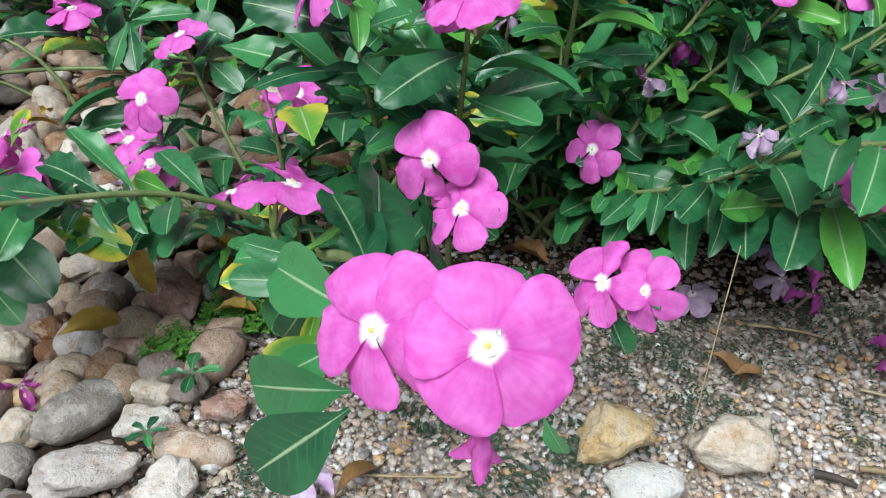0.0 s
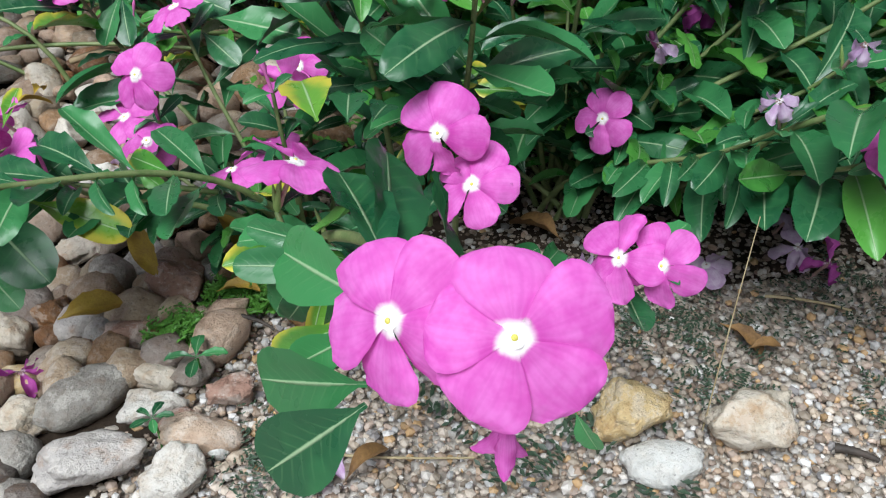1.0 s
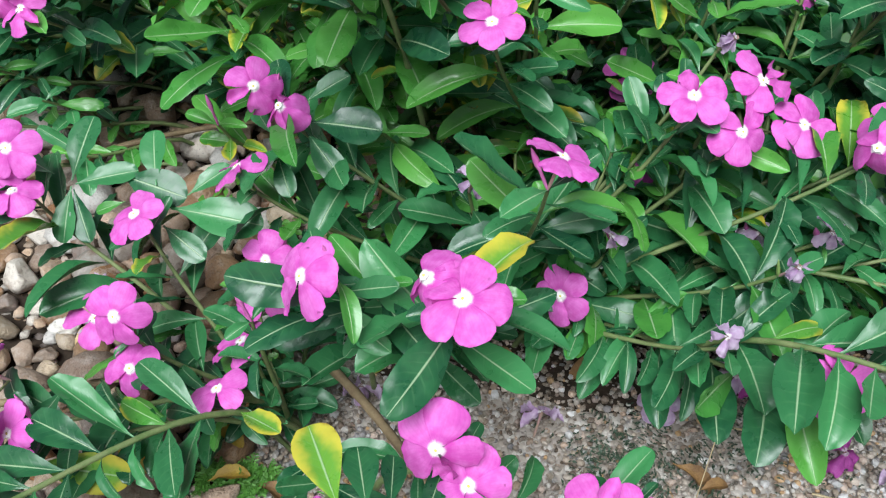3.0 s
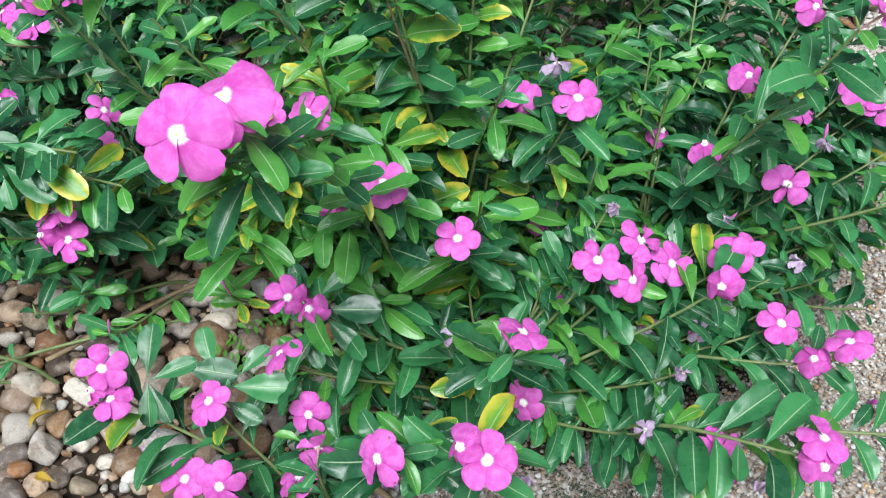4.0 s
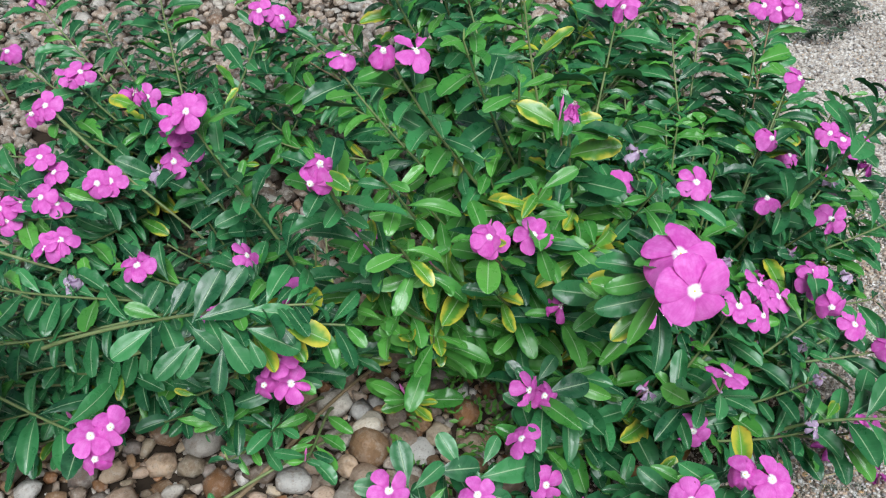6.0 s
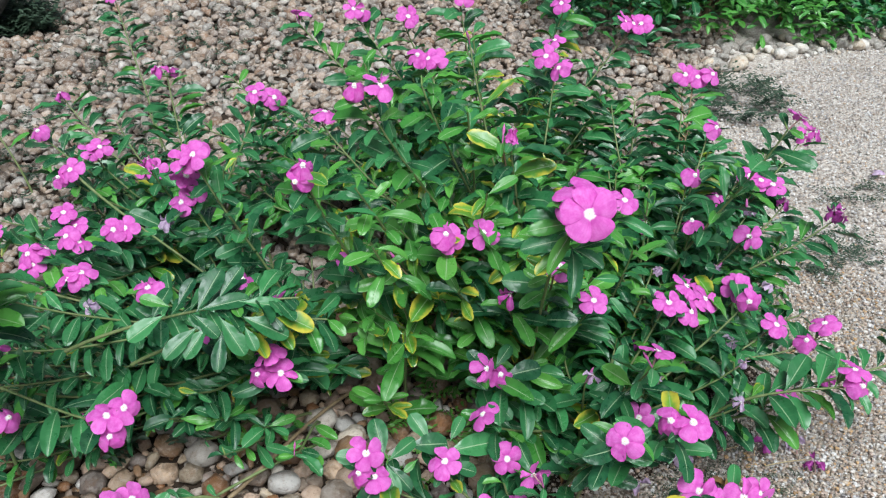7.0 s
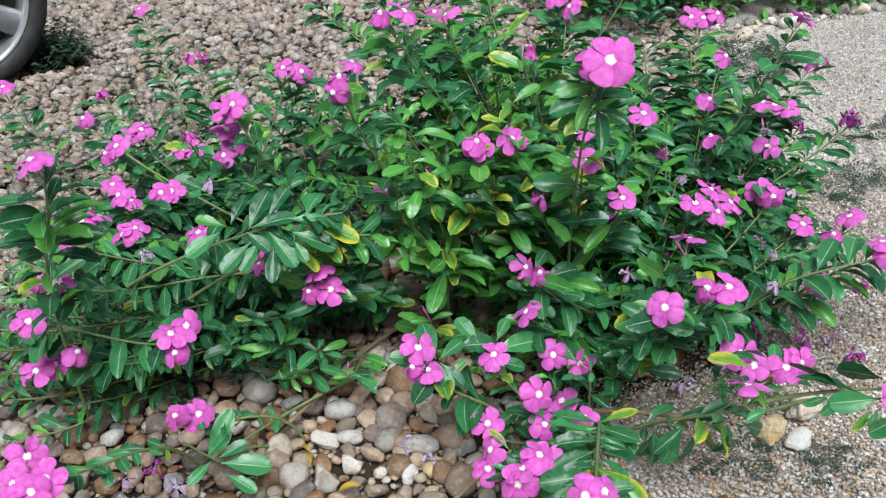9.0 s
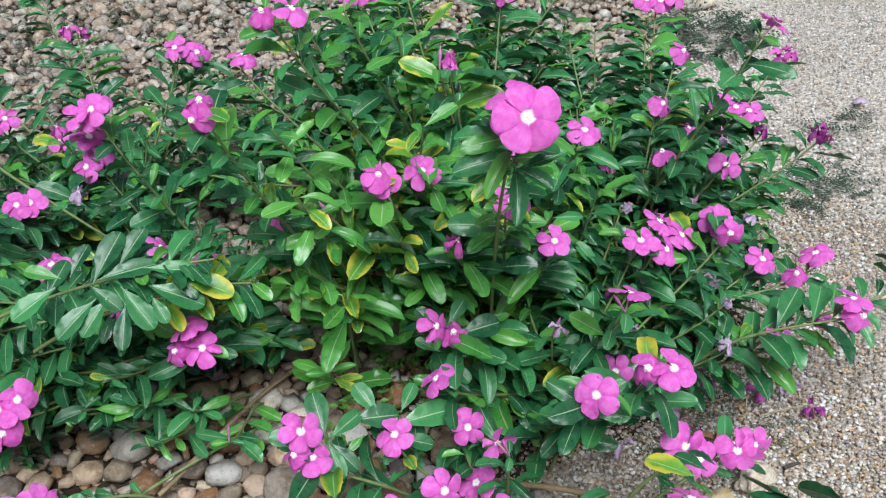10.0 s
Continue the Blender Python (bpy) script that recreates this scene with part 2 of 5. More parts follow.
# damp grit, its colour darkened as well for the bush's shade
DARK_GRIT = stone_material("damp_grit_with_shade", [(0.0, (0.22, 0.17, 0.13)), (0.25, (0.32, 0.26, 0.20)), (0.5, (0.15, 0.12, 0.09)), (0.7, (0.38, 0.32, 0.26)), (0.88, (0.50, 0.44, 0.38))], stain_amount=0.3, vary=0.5)
GREY_STONE = stone_material("grey_stone", [(0.0, (0.30, 0.28, 0.25)), (1.0, (0.40, 0.36, 0.31))], (0.20, 0.14, 0.1), 0.4)
RED_STONE = stone_material("reddish_stone", [(0.0, (0.36, 0.22, 0.17)), (1.0, (0.40, 0.26, 0.19))], (0.2, 0.1, 0.07), 0.5)
SPLIT_STONE = stone_material("split_grey_stone", [(0.0, (0.46, 0.43, 0.41)), (1.0, (0.52, 0.49, 0.46))], (0.33, 0.20, 0.12), 0.7, 0.8)
TAN_STONE = stone_material("tan_pebble", [(0.0, (0.42, 0.32, 0.22)), (0.5, (0.50, 0.40, 0.29)), (1.0, (0.42, 0.3, 0.2))], (0.24, 0.14, 0.08), 0.5)
PINK_STONE = stone_material("pinkish_pebble", [(0.0, (0.54, 0.41, 0.31)), (1.0, (0.56, 0.42, 0.33))], (0.36, 0.24, 0.16), 0.4)
RUST_STONE = stone_material("rust_brown_stone", [(0.0, (0.30, 0.15, 0.06)), (1.0, (0.34, 0.18, 0.08))], (0.10, 0.05, 0.03), 0.7)


def ground_material():
    n = Nodes("sandy_soil")
    where = n.add("TexCoord").outputs["Object"]
    cells = n.add("TexVoronoi")
    n.link(where, cells.inputs["Vector"])
    cells.inputs["Scale"].default_value = 190.0
    tone = n.add("SeparateColor")
    n.link(cells.outputs["Color"], tone.inputs[0])
    grains = n.ramp(tone.outputs[0], [(0.0, (0.33, 0.28, 0.235)), (0.3, (0.50, 0.45, 0.40)), (0.55, (0.41, 0.365, 0.32)), (0.8, (0.59, 0.55, 0.50)), (1.0, (0.68, 0.65, 0.61))])
    broad = n.noise(where, 5.0, 5.0)
    colour = n.mix(n.span(broad, 0.48, 0.72, 0.0, 0.4), grains, (0.24, 0.19, 0.145))
    n.bump(n.math("ADD", n.math("MULTIPLY", cells.outputs["Distance"], -1.0), broad), 0.6, 0.004)
    return n.finish(colour, 0.85, 0.3)


GROUND = ground_material()


# ---- mesh helpers ----
def tri_mesh(name, verts, tris, uv=None, material=None, smooth=True):
    verts, tris = np.asarray(verts, np.float32), np.asarray(tris, np.int32)
    me = bpy.data.meshes.new(name)
    me.vertices.add(len(verts))
    me.vertices.foreach_set("co", verts.ravel())
    me.loops.add(tris.size)
    me.loops.foreach_set("vertex_index", tris.ravel())
    me.polygons.add(len(tris))
    me.polygons.foreach_set("loop_start", np.arange(0, tris.size, 3, dtype=np.int32))
    if uv is not None:
        layer = me.uv_layers.new(name="UVMap")
        layer.data.foreach_set("uv", np.asarray(uv, np.float32)[tris.ravel()].ravel())
    me.update(calc_edges=True)
    me.validate()
    me.polygons.foreach_set("use_smooth", np.full(len(me.polygons), smooth))
    if material:
        me.materials.append(material)
    return me


def part(name, me, parent, m=Matrix(), label=""):
    """One mesh object under a thing, at a pose in the world."""
    ob = new(name, me)
    ob.parent = parent
    ob.matrix_parent_inverse = parent.matrix_basis.inverted()
    ob.matrix_basis = m
    return tagged(ob, label=label)


def sub(name, me, parent, m=Matrix(), label=""):
    """One mesh object under a part, at a pose in that part's own space."""
    ob = new(name, me)
    ob.parent = parent
    ob.matrix_basis = m
    return tagged(ob, label=label)


def from_bm(name, bm, material, smooth=True):
    me = bpy.data.meshes.new(name)
    bm.to_mesh(me)
    bm.free()
    me.polygons.foreach_set("use_smooth", np.full(len(me.polygons), smooth))
    me.materials.append(material)
    return me


def grid_tris(rows, cols):
    tris = []
    for i in range(rows - 1):
        for j in range(cols - 1):
            a, b = i * cols + j, i * cols + j + 1
            tris += [(a, b, b + cols), (a, b + cols, a + cols)]
    return np.array(tris)


def blade(widths, cols, fold, curl, wave, seed, lift=0.0, bulge=0.0, skew=0.0):
    """A leaf or petal one unit long along x: half width by length, folded about its middle, curling down."""
    r = random.Random(seed)
    rows, verts, uv = len(widths), [], []
    for i, (v, w) in enumerate(widths):
        ripple = wave * r.uniform(-1, 1)
        for j in range(cols):
            s = 2 * j / (cols - 1) - 1
            bend = abs(s) ** 1.5 * w
            z = fold * bend - curl * v * v + lift * v + ripple * abs(s) * w + bulge * w * math.sin(math.pi * abs(s)) + wave * 0.5 * w * s * r.uniform(-1, 1)
            verts.append((v * (1 - 0.12 * curl * v), s * w + skew * v * v, z))
            uv.append(((s + 1) / 2, v))
    return np.array(verts), grid_tris(rows, cols), np.array(uv)


def leaf_outline(rows, widest=0.66, half=0.188):
    """A half-width outline: a slender stalk, a slow swell and a rounded, faintly pointed tip."""
    out = []
    for i in range(rows):
        f = i / (rows - 1)
        v = math.sin(f * math.pi / 2) ** 1.25
        if v < widest:
            g = max((v - 0.07) / (widest - 0.07), 0.0)
            w = 0.014 + (half - 0.014) * math.sin(g * math.pi / 2) ** 1.25
        else:
            w = half * math.sqrt(max(1 - ((v - widest) / (1 - widest)) ** 2.4, 0.0))
        out.append((v, max(w, 0.003)))
    return out


LEAF_WIDTHS = leaf_outline(13)
LEAF_SHAPES = [blade([(v, w * k) for v, w in LEAF_WIDTHS], 5, f, c, 0.2, 20 + i, l, 0.16)
               for i, (k, f, c, l) in enumerate([(1.0, 0.55, 0.3, 0.12), (1.1, 0.4, 0.4, 0.16), (0.88, 0.75, 0.5, 0.2), (1.0, 0.35, 0.1, 0.0), (0.8, 0.65, 0.6, 0.22), (1.1, 0.7, 0.32, 0.1), (0.92, -0.1, 0.42, 0.12), (0.85, 0.5, -0.06, -0.05)])]
def petal_outline(rows, widest=0.68, half=0.40):
    """A half-width outline: a wedge from the throat to a broad, rounded end."""
    out = []
    for i in range(rows):
        v = 0.04 + 0.96 * math.sin(i / (rows - 1) * math.pi / 2) ** 1.1
        if v < widest:
            w = 0.04 + (half - 0.04) * math.sin((v - 0.04) / (widest - 0.04) * math.pi / 2) ** 1.15
        else:
            w = half * math.sqrt(max(1 - ((v - widest) / (1 - widest)) ** 2.2, 0.0))
        out.append((v, max(w, 0.01)))
    return out


PETAL_WIDTHS = petal_outline(12)
PETAL_SHAPES = [blade([(v, w * k) for v, w in PETAL_WIDTHS], 7, f, c, wv, 60 + i, 0.0, 0.07, 0.04)
                for i, (k, f, c, wv) in enumerate([(1.0, -0.15, 0.16, 0.10), (1.08, -0.3, 0.26, 0.13), (0.9, 0.2, 0.1, 0.14), (1.0, -0.35, 0.36, 0.16), (0.95, 0.05, 0.3, 0.18)])]
SHRUNK_SHAPES = [blade([(v, w * k) for v, w in PETAL_WIDTHS], 6, f, c, 0.6, 80 + i)
                 for i, (k, f, c) in enumerate([(0.6, 1.0, 0.5), (0.75, -0.9, 0.3), (0.5, 1.3, 0.2)])]
LEAVES = {m.name: [tri_mesh("leaf", v, t, uv, m) for v, t, uv in LEAF_SHAPES] for m in (GREEN, FRESH, YELLOW)}
PETALS = {m.name: [tri_mesh("petal", v, t, uv, m) for v, t, uv in PETAL_SHAPES] for m in (PINK, FADED)}
SHRUNK = {m.name: [tri_mesh("petal", v, t, uv, m) for v, t, uv in SHRUNK_SHAPES] for m in (PINK, FADED, WILTED)}


def lathe(name, profile, sides, material):
    """A round body about z from (radius, height) pairs."""
    verts = [(r * math.cos(2 * math.pi * k / sides), r * math.sin(2 * math.pi * k / sides), z) for r, z in profile for k in range(sides)]
    tris = []
    for i in range(len(profile) - 1):
        for k in range(sides):
            a, b = i * sides + k, i * sides + (k + 1) % sides
            tris += [(a, b, b + sides), (a, b + sides, a + sides)]
    return tri_mesh(name, verts, tris, None, material)


TUBE_MESH = lathe("flower", ((0.0006, -0.024), (0.0011, -0.021), (0.0010, -0.006), (0.0016, -0.003), (0.0019, -0.0004)), 6, TUBE)
EYE_MESH = lathe("eye", ((0.0026, 0.0001), (0.0021, 0.0004), (0.0012, 0.0006), (0.0008, 0.0003)), 10, EYE_WHITE)
THROAT_MESH = lathe("throat", ((0.0008, 0.0004), (0.0006, 0.0008), (0.0001, 0.0009)), 7, EYE_YELLOW)
BUD_PINK = plain_material("pink_bud", (0.46, 0.06, 0.30), (0.62, 0.20, 0.48), 200, 0.5, 0.0003)
BUD_GREEN = plain_material("green_bud", (0.14, 0.26, 0.06), (0.26, 0.36, 0.12), 200, 0.5, 0.0003)
BUD_MESH = lathe("bud", ((0.0008, 0.0), (0.0012, 0.006), (0.0011, 0.013), (0.0022, 0.017), (0.0020, 0.021), (0.0008, 0.026), (0.0001, 0.028)), 6, BUD_PINK)
GREEN_BUD_MESH = lathe("bud", ((0.0007, 0.0), (0.0015, 0.003), (0.0013, 0.008), (0.0006, 0.014), (0.0001, 0.016)), 6, BUD_GREEN)


def facing(normal, spin, at, size=1.0):
    """A pose whose z looks along the normal."""
    turn = Vector(normal).to_track_quat("Z", "Y").to_matrix().to_4x4()
    return Matrix.Translation(at) @ turn @ Matrix.Rotation(spin, 4, "Z") @ Matrix.Diagonal((size, size, size, 1))


def leaf_pose(at, axis, up, length, roll):
    x = axis.normalized()
    z = (up - x * up.dot(x)).normalized()
    y = z.cross(x)
    turn = Matrix((x, y, z)).transposed().to_4x4()
    return Matrix.Translation(at) @ turn @ Matrix.Rotation(roll, 4, "X") @ Matrix.Diagonal((length, length, length, 1))


def flower(plant, at, normal, size=0.0215, material=None, label="", state="open", wet=False, wide=1.0, full=False, spin=None):
    """An open flower: five overlapping petals round a white eye, on a slender tube."""
    material = material or PINK
    base = part("flower", TUBE_MESH, plant, facing(normal, rnd.uniform(0, 6.28) if spin is None else radians(spin), at), label)
    droop = 3 if spin is not None else rnd.uniform(18, 42) if rnd.random() < 0.2 and not full else rnd.uniform(-8, 14)
    for k in range(5):
        shrunk = state == "wilted" or (not full and rnd.random() < 0.04)
        mesh = PETALS[material.name][k % 2] if full else rnd.choice((SHRUNK if shrunk else PETALS)[material.name])
        s = size * rnd.uniform(0.93, 1.06)
        tilt = radians(droop + rnd.uniform(-6, 6) + (rnd.uniform(10, 60) if state == "wilted" else 0))
        m = Matrix.Rotation(radians(72 * k + rnd.uniform(-5, 5)), 4, "Z") @ Matrix.Rotation(tilt, 4, "Y") @ Matrix.Rotation(radians(10 + rnd.uniform(-5, 6)), 4, "X") @ Matrix.Diagonal((s, s * wide, s, 1))
        sub("petal", mesh, base, m)
        for _ in range(rnd.choice((0, 0, 0, 1)) if wet else 0):
            spot = rnd.choice(mesh.vertices).co
            sub("water_drop", DROPS[0], base, Matrix.Translation(m @ spot) @ Matrix.Diagonal((*[rnd.uniform(0.5, 1.1)] * 3, 1)), "clear water drop")
    if state == "open":
        sub("eye", EYE_MESH, base, Matrix(), "small white eye")
        sub("throat", THROAT_MESH, base, Matrix(), "yellow throat")
    return base


DROPS = [lathe("water_drop", ((0.001, 0.0), (0.00095, 0.0004), (0.0006, 0.0008), (0.0001, 0.00095)), 8, None)]
n_ = Nodes("water")
n_.shader.inputs["Transmission Weight"].default_value, n_.shader.inputs["IOR"].default_value = 1.0, 1.33
DROPS[0].materials.append(n_.finish((1.0, 1.0, 1.0), 0.02, 0.5))


def curve_points(p0, p1, p2, p3, count):
    pts = []
    for i in range(count):
        t = i / (count - 1)
        pts.append((1 - t) ** 3 * p0 + 3 * (1 - t) ** 2 * t * p1 + 3 * (1 - t) * t * t * p2 + t ** 3 * p3)
    return pts


def tube(name, pts, thick, thin, material, sides=6, knots=0.0):
    verts, tris = [], []
    for i, p in enumerate(pts):
        along = (pts[min(i + 1, len(pts) - 1)] - pts[max(i - 1, 0)]).normalized()
        side = along.orthogonal().normalized() if abs(along.z) > 0.95 else along.cross(Vector((0, 0, 1))).normalized()
        other = along.cross(side)
        r = (thick + (thin - thick) * i / (len(pts) - 1)) * (1 + knots * (i % 2))
        for k in range(sides):
            a = 2 * math.pi * k / sides
            verts.append(p + (side * math.cos(a) + other * math.sin(a)) * r)
            if i:
                b, c = (i - 1) * sides + k, (i - 1) * sides + (k + 1) % sides
                tris += [(b, c, c + sides), (b, c + sides, b + sides)]
    return tri_mesh(name, [tuple(v) for v in verts], tris, None, material)


class Plant:
    """A periwinkle: an Empty at its root, with stems, leaves and flowers as parts."""

    def __init__(self, root, label):
        self.root = Vector(root)
        self.thing = tagged(new("periwinkle_plant"), label, "plant", "periwinkles in the bed")
        self.thing.matrix_basis = Matrix.Translation(self.root)
        self.count, self.rest = 0, []

    def leaf(self, m, material, shape=None):
        shape = rnd.randrange(len(LEAF_SHAPES)) if shape is None else shape
        if self.count < 300:
            self.count += 1
            part("leaf", LEAVES[material.name][shape], self.thing, m)
        else:
            self.rest.append((shape, m, material))

    def shoot(self, flowers, start=None, rise=0.5, yellow=0.02, fresh=0.1, length=0.061, broad=0.92, bare=0.25, pairs=None, buds=1, normal=(-0.14, -0.38, 0.87), tip=None,
              out=None, size=0.0215, thick=0.0026, state="open", material=None):
        """A stem from the root to its flowers, with opposite leaves along it and a rosette below the flowers."""
        p0 = Vector(start) if start else self.root + Vector((rnd.uniform(-0.02, 0.02), rnd.uniform(-0.02, 0.02), -0.005))
        faces = []
        for f in flowers:
            if len(f) >= 6:
                faces.append((Vector(f[:3]), Vector(f[3:6]).normalized(), *f[6:]))
                continue
            n = (Vector(normal).normalized() + Vector((rnd.gauss(0, 0.34), rnd.gauss(0, 0.3), rnd.uniform(-0.2, 0.2)))).normalized()
            faces.append((Vector(f), n))
        if tip:
            p3 = Vector(tip)
        else:
            p3 = sum((face[0] - face[1] * 0.024 for face in faces), Vector()) / len(faces)
        reach = p3 - p0
        p1 = p0 + Vector((reach.x * 0.2, reach.y * 0.2, reach.z * rise + 0.01))
        end = Vector(out) if out else Vector((reach.x * 0.6, reach.y * 0.6, abs(reach.z) * 0.5 + 0.05))
        p2 = p3 - end.normalized() * reach.length * 0.35
        long = reach.length + 0.02
        count = max(7, int(long / 0.022))
        pts = curve_points(p0, p1, p2, p3, count)
        part("stem", tube("stem", pts, thick, 0.0013, WOODY if long > 0.4 and rnd.random() < 0.25 else STEM), self.thing)
        total = pairs or max(4, int(long * (1 - bare) / 0.021))
        turn = rnd.uniform(0, 3.14)
        for i in range(total):
            t = bare + (1 - bare) * (i / (total - 1)) ** 0.85
            at = pts[0].lerp(pts[-1], t) if count < 3 else pts[min(int(t * (count - 1)), count - 2)].lerp(pts[min(int(t * (count - 1)) + 1, count - 1)], (t * (count - 1)) % 1 if t < 1 else 1)
            k = min(int(t * (count - 1)), count - 2)
            along = (pts[k + 1] - pts[k]).normalized()
            turn += 1.57 + rnd.uniform(-0.4, 0.4)
            side = along.orthogonal().normalized()
            side.rotate(Matrix.Rotation(turn, 3, along))
            flat = along.cross(Vector((0, 0, 1)))
            if flat.length > 0.2:
                flat *= 1 if flat.dot(side) > 0 else -1
                side = side.lerp(flat.normalized(), 0.72 * flat.length).normalized()
            for sign in (1, -1):
                if t < 0.5 and rnd.random() < 0.2:
                    continue
                spread = rnd.uniform(0.35, 0.95) if t < 0.93 else rnd.uniform(0.25, 0.8)
                axis = side * sign + along * spread
                axis.z = max(axis.z * 0.5, -0.3) + rnd.uniform(-0.05, 0.3)
                s = length * rnd.uniform(0.6, 1.2) * (1.0 if t < 0.97 else 0.62)
                chance = rnd.random()
                material_ = YELLOW if chance < yellow * (1.6 if t < 0.7 else 0.6) else FRESH if chance > 1 - fresh * (2 if t > 0.9 else 1) else GREEN
                up = Vector((rnd.uniform(-0.4, 0.25), rnd.uniform(-0.5, 0.15), 1.0)) + along * 0.25
                self.leaf(leaf_pose(at, axis, up, s, rnd.uniform(-0.6, 0.6)) @ Matrix.Diagonal((1, broad * rnd.uniform(0.9, 1.12), 1, 1)), material_)
        for f, n, *spin in faces:
            gap = p3 - (f - n * 0.023)
            if gap.length > 0.006:
                part("stem", tube("stem", [p3, p3.lerp(f - n * 0.023, 0.5), f - n * 0.023], 0.0011, 0.0008, STEM, 5), self.thing)
            flower(self.thing, f, n, size * (1.0 if f.y < 0.4 else rnd.uniform(0.99, 1.13)), material, state=state, wet=f.y < 0.72 and state == "open", wide=1.16 if f.z > 0.55 else rnd.uniform(0.98, 1.16) if f.y > 0.4 else 1.2 if f.x < 0.15 else 1.27, full=(f.y < 0.4 or f.z > 0.55) and state == "open", spin=spin[0] if spin else None)
        for k in range(buds):
            lean = Vector((rnd.uniform(-0.5, 0.5), rnd.uniform(-0.5, 0.5), 1.0))
            part("bud", BUD_MESH if rnd.random() < 0.4 else GREEN_BUD_MESH, self.thing, facing(lean, rnd.uniform(0, 6), p3, rnd.uniform(0.8, 1.1)))
        return pts

    def laid(self, face, leaves):
        """Single leaves, each from its foot to its point."""
        for foot, end, wide, kind in leaves:
            foot, end = Vector(foot), Vector(end)
            self.leaf(leaf_pose(foot, end - foot, Vector(face), (end - foot).length, 0.0) @ Matrix.Diagonal((1.04, wide, 1, 1)), kind, 3)

    def spray(self, foot, tip, count, length, kinds, droop=0.0, first=0.55, broad=0.9):
        """A leafy stem end whose leaves turn round it in pairs."""
        foot, tip = Vector(foot), Vector(tip)
        mid = foot.lerp(tip, 0.5) + Vector((0, 0, 0.12 * (tip - foot).length))
        part("stem", tube("stem", [foot, foot.lerp(mid, 0.5), mid, mid.lerp(tip, 0.5), tip], 0.0022, 0.0012, STEM), self.thing)
        for k in range(count):
            f = first + (1 - first) * (k + 0.5) / count
            at = mid.lerp(tip, f * 2 - 1) if f > 0.5 else foot.lerp(mid, f * 2)
            a = 2.4 * k + 1.3 * tip.x * 50
            way = Vector((math.cos(a), math.sin(a), 0.55 * f - droop + 0.25 * math.sin(3.1 * k)))
            face = Vector((-0.25 * math.cos(a), -0.45, 0.9))
            s = length * (0.85 + 0.25 * math.sin(5.3 * k)) * (1.0 if f < 0.9 else 0.72)
            self.leaf(leaf_pose(at, way, face, s, 0.3 * math.sin(7.7 * k)) @ Matrix.Diagonal((1, broad, 1, 1)), kinds[k % len(kinds)], k % len(LEAF_SHAPES))

    def fill(self, number, middle, spread, height, lowest=0.45, **kw):
        """Leafy shoots without flowers, within an oval of the plan."""
        for _ in range(round(number * 0.8)):
            a, r = rnd.uniform(0, 6.283), math.sqrt(rnd.random())
            x, y = middle[0] + spread[0] * r * math.cos(a), middle[1] + spread[1] * r * math.sin(a)
            z = height * (1 - 0.55 * r * r) * rnd.uniform(lowest, 1.0)
            start = (self.root.x + (x - self.root.x) * rnd.uniform(0.1, 0.7), self.root.y + (y - self.root.y) * rnd.uniform(0.1, 0.7), rnd.uniform(0.0, 0.3) * z)
            self.shoot([], start=start, tip=(x, y, z), buds=0, **{"bare": 0.15, **kw})

    def close(self):
        """The leaves past the three hundredth, as one joined mesh."""
        for material in (GREEN, FRESH, YELLOW):
            group = [(s, m) for s, m, k in self.rest if k == material]
            if not group:
                continue
            verts, tris, uv, n = [], [], [], 0
            for s, m in group:
                v, t, u = LEAF_SHAPES[s]
                a = np.array(m)
                verts.append(v @ a[:3, :3].T + a[:3, 3])
                tris.append(t + n)
                uv.append(u)
                n += len(v)
            ob = part("foliage", tri_mesh("foliage", np.concatenate(verts), np.concatenate(tris), np.concatenate(uv), material), self.thing)
            tagged(ob, kind="stuff")


# ---- ground ----
def edge_x(y):
    """The line between the pebbles and the coarse sand."""
    wander = 0.03 * math.sin(9 * y) + 0.02 * math.sin(23 * y + 1)
    return wander + (0.0 if y < 0.75 else 1.6 * (y - 0.75))


def left_x(y):
    """The pebble bed's ragged far side."""
    return -0.98 + 0.45 * min(max((0.8 - y) / 0.25, 0.0), 1.0) + 0.07 * math.sin(5 * y + 1) + 0.04 * math.sin(17 * y)


def heap(x, y):
    """The ground's gentle unevenness."""
    return 0.006 * noise.noise(Vector((x * 3, y * 3, 0))) + 0.003 * noise.noise(Vector((x * 11, y * 11, 4)))


def ground():
    near = [(-2.5 + 0.05 * i) for i in range(121)]
    xs = [-300, -80, -20, -8, -4] + near + [5, 9, 20, 80, 300]
    ys = [-300, -80, -20, -8, -4] + [v + 1.5 for v in near] + [6, 10, 20, 80, 300]
    verts = [(x, y, heap(x, y) - 0.004) for y in ys for x in xs]
    me = tri_mesh("ground", verts, grid_tris(len(ys), len(xs)), None, GROUND)
    return tagged(new("ground", me), "sandy ground with coarse beige grit", "ground", kind="structure")


ground()


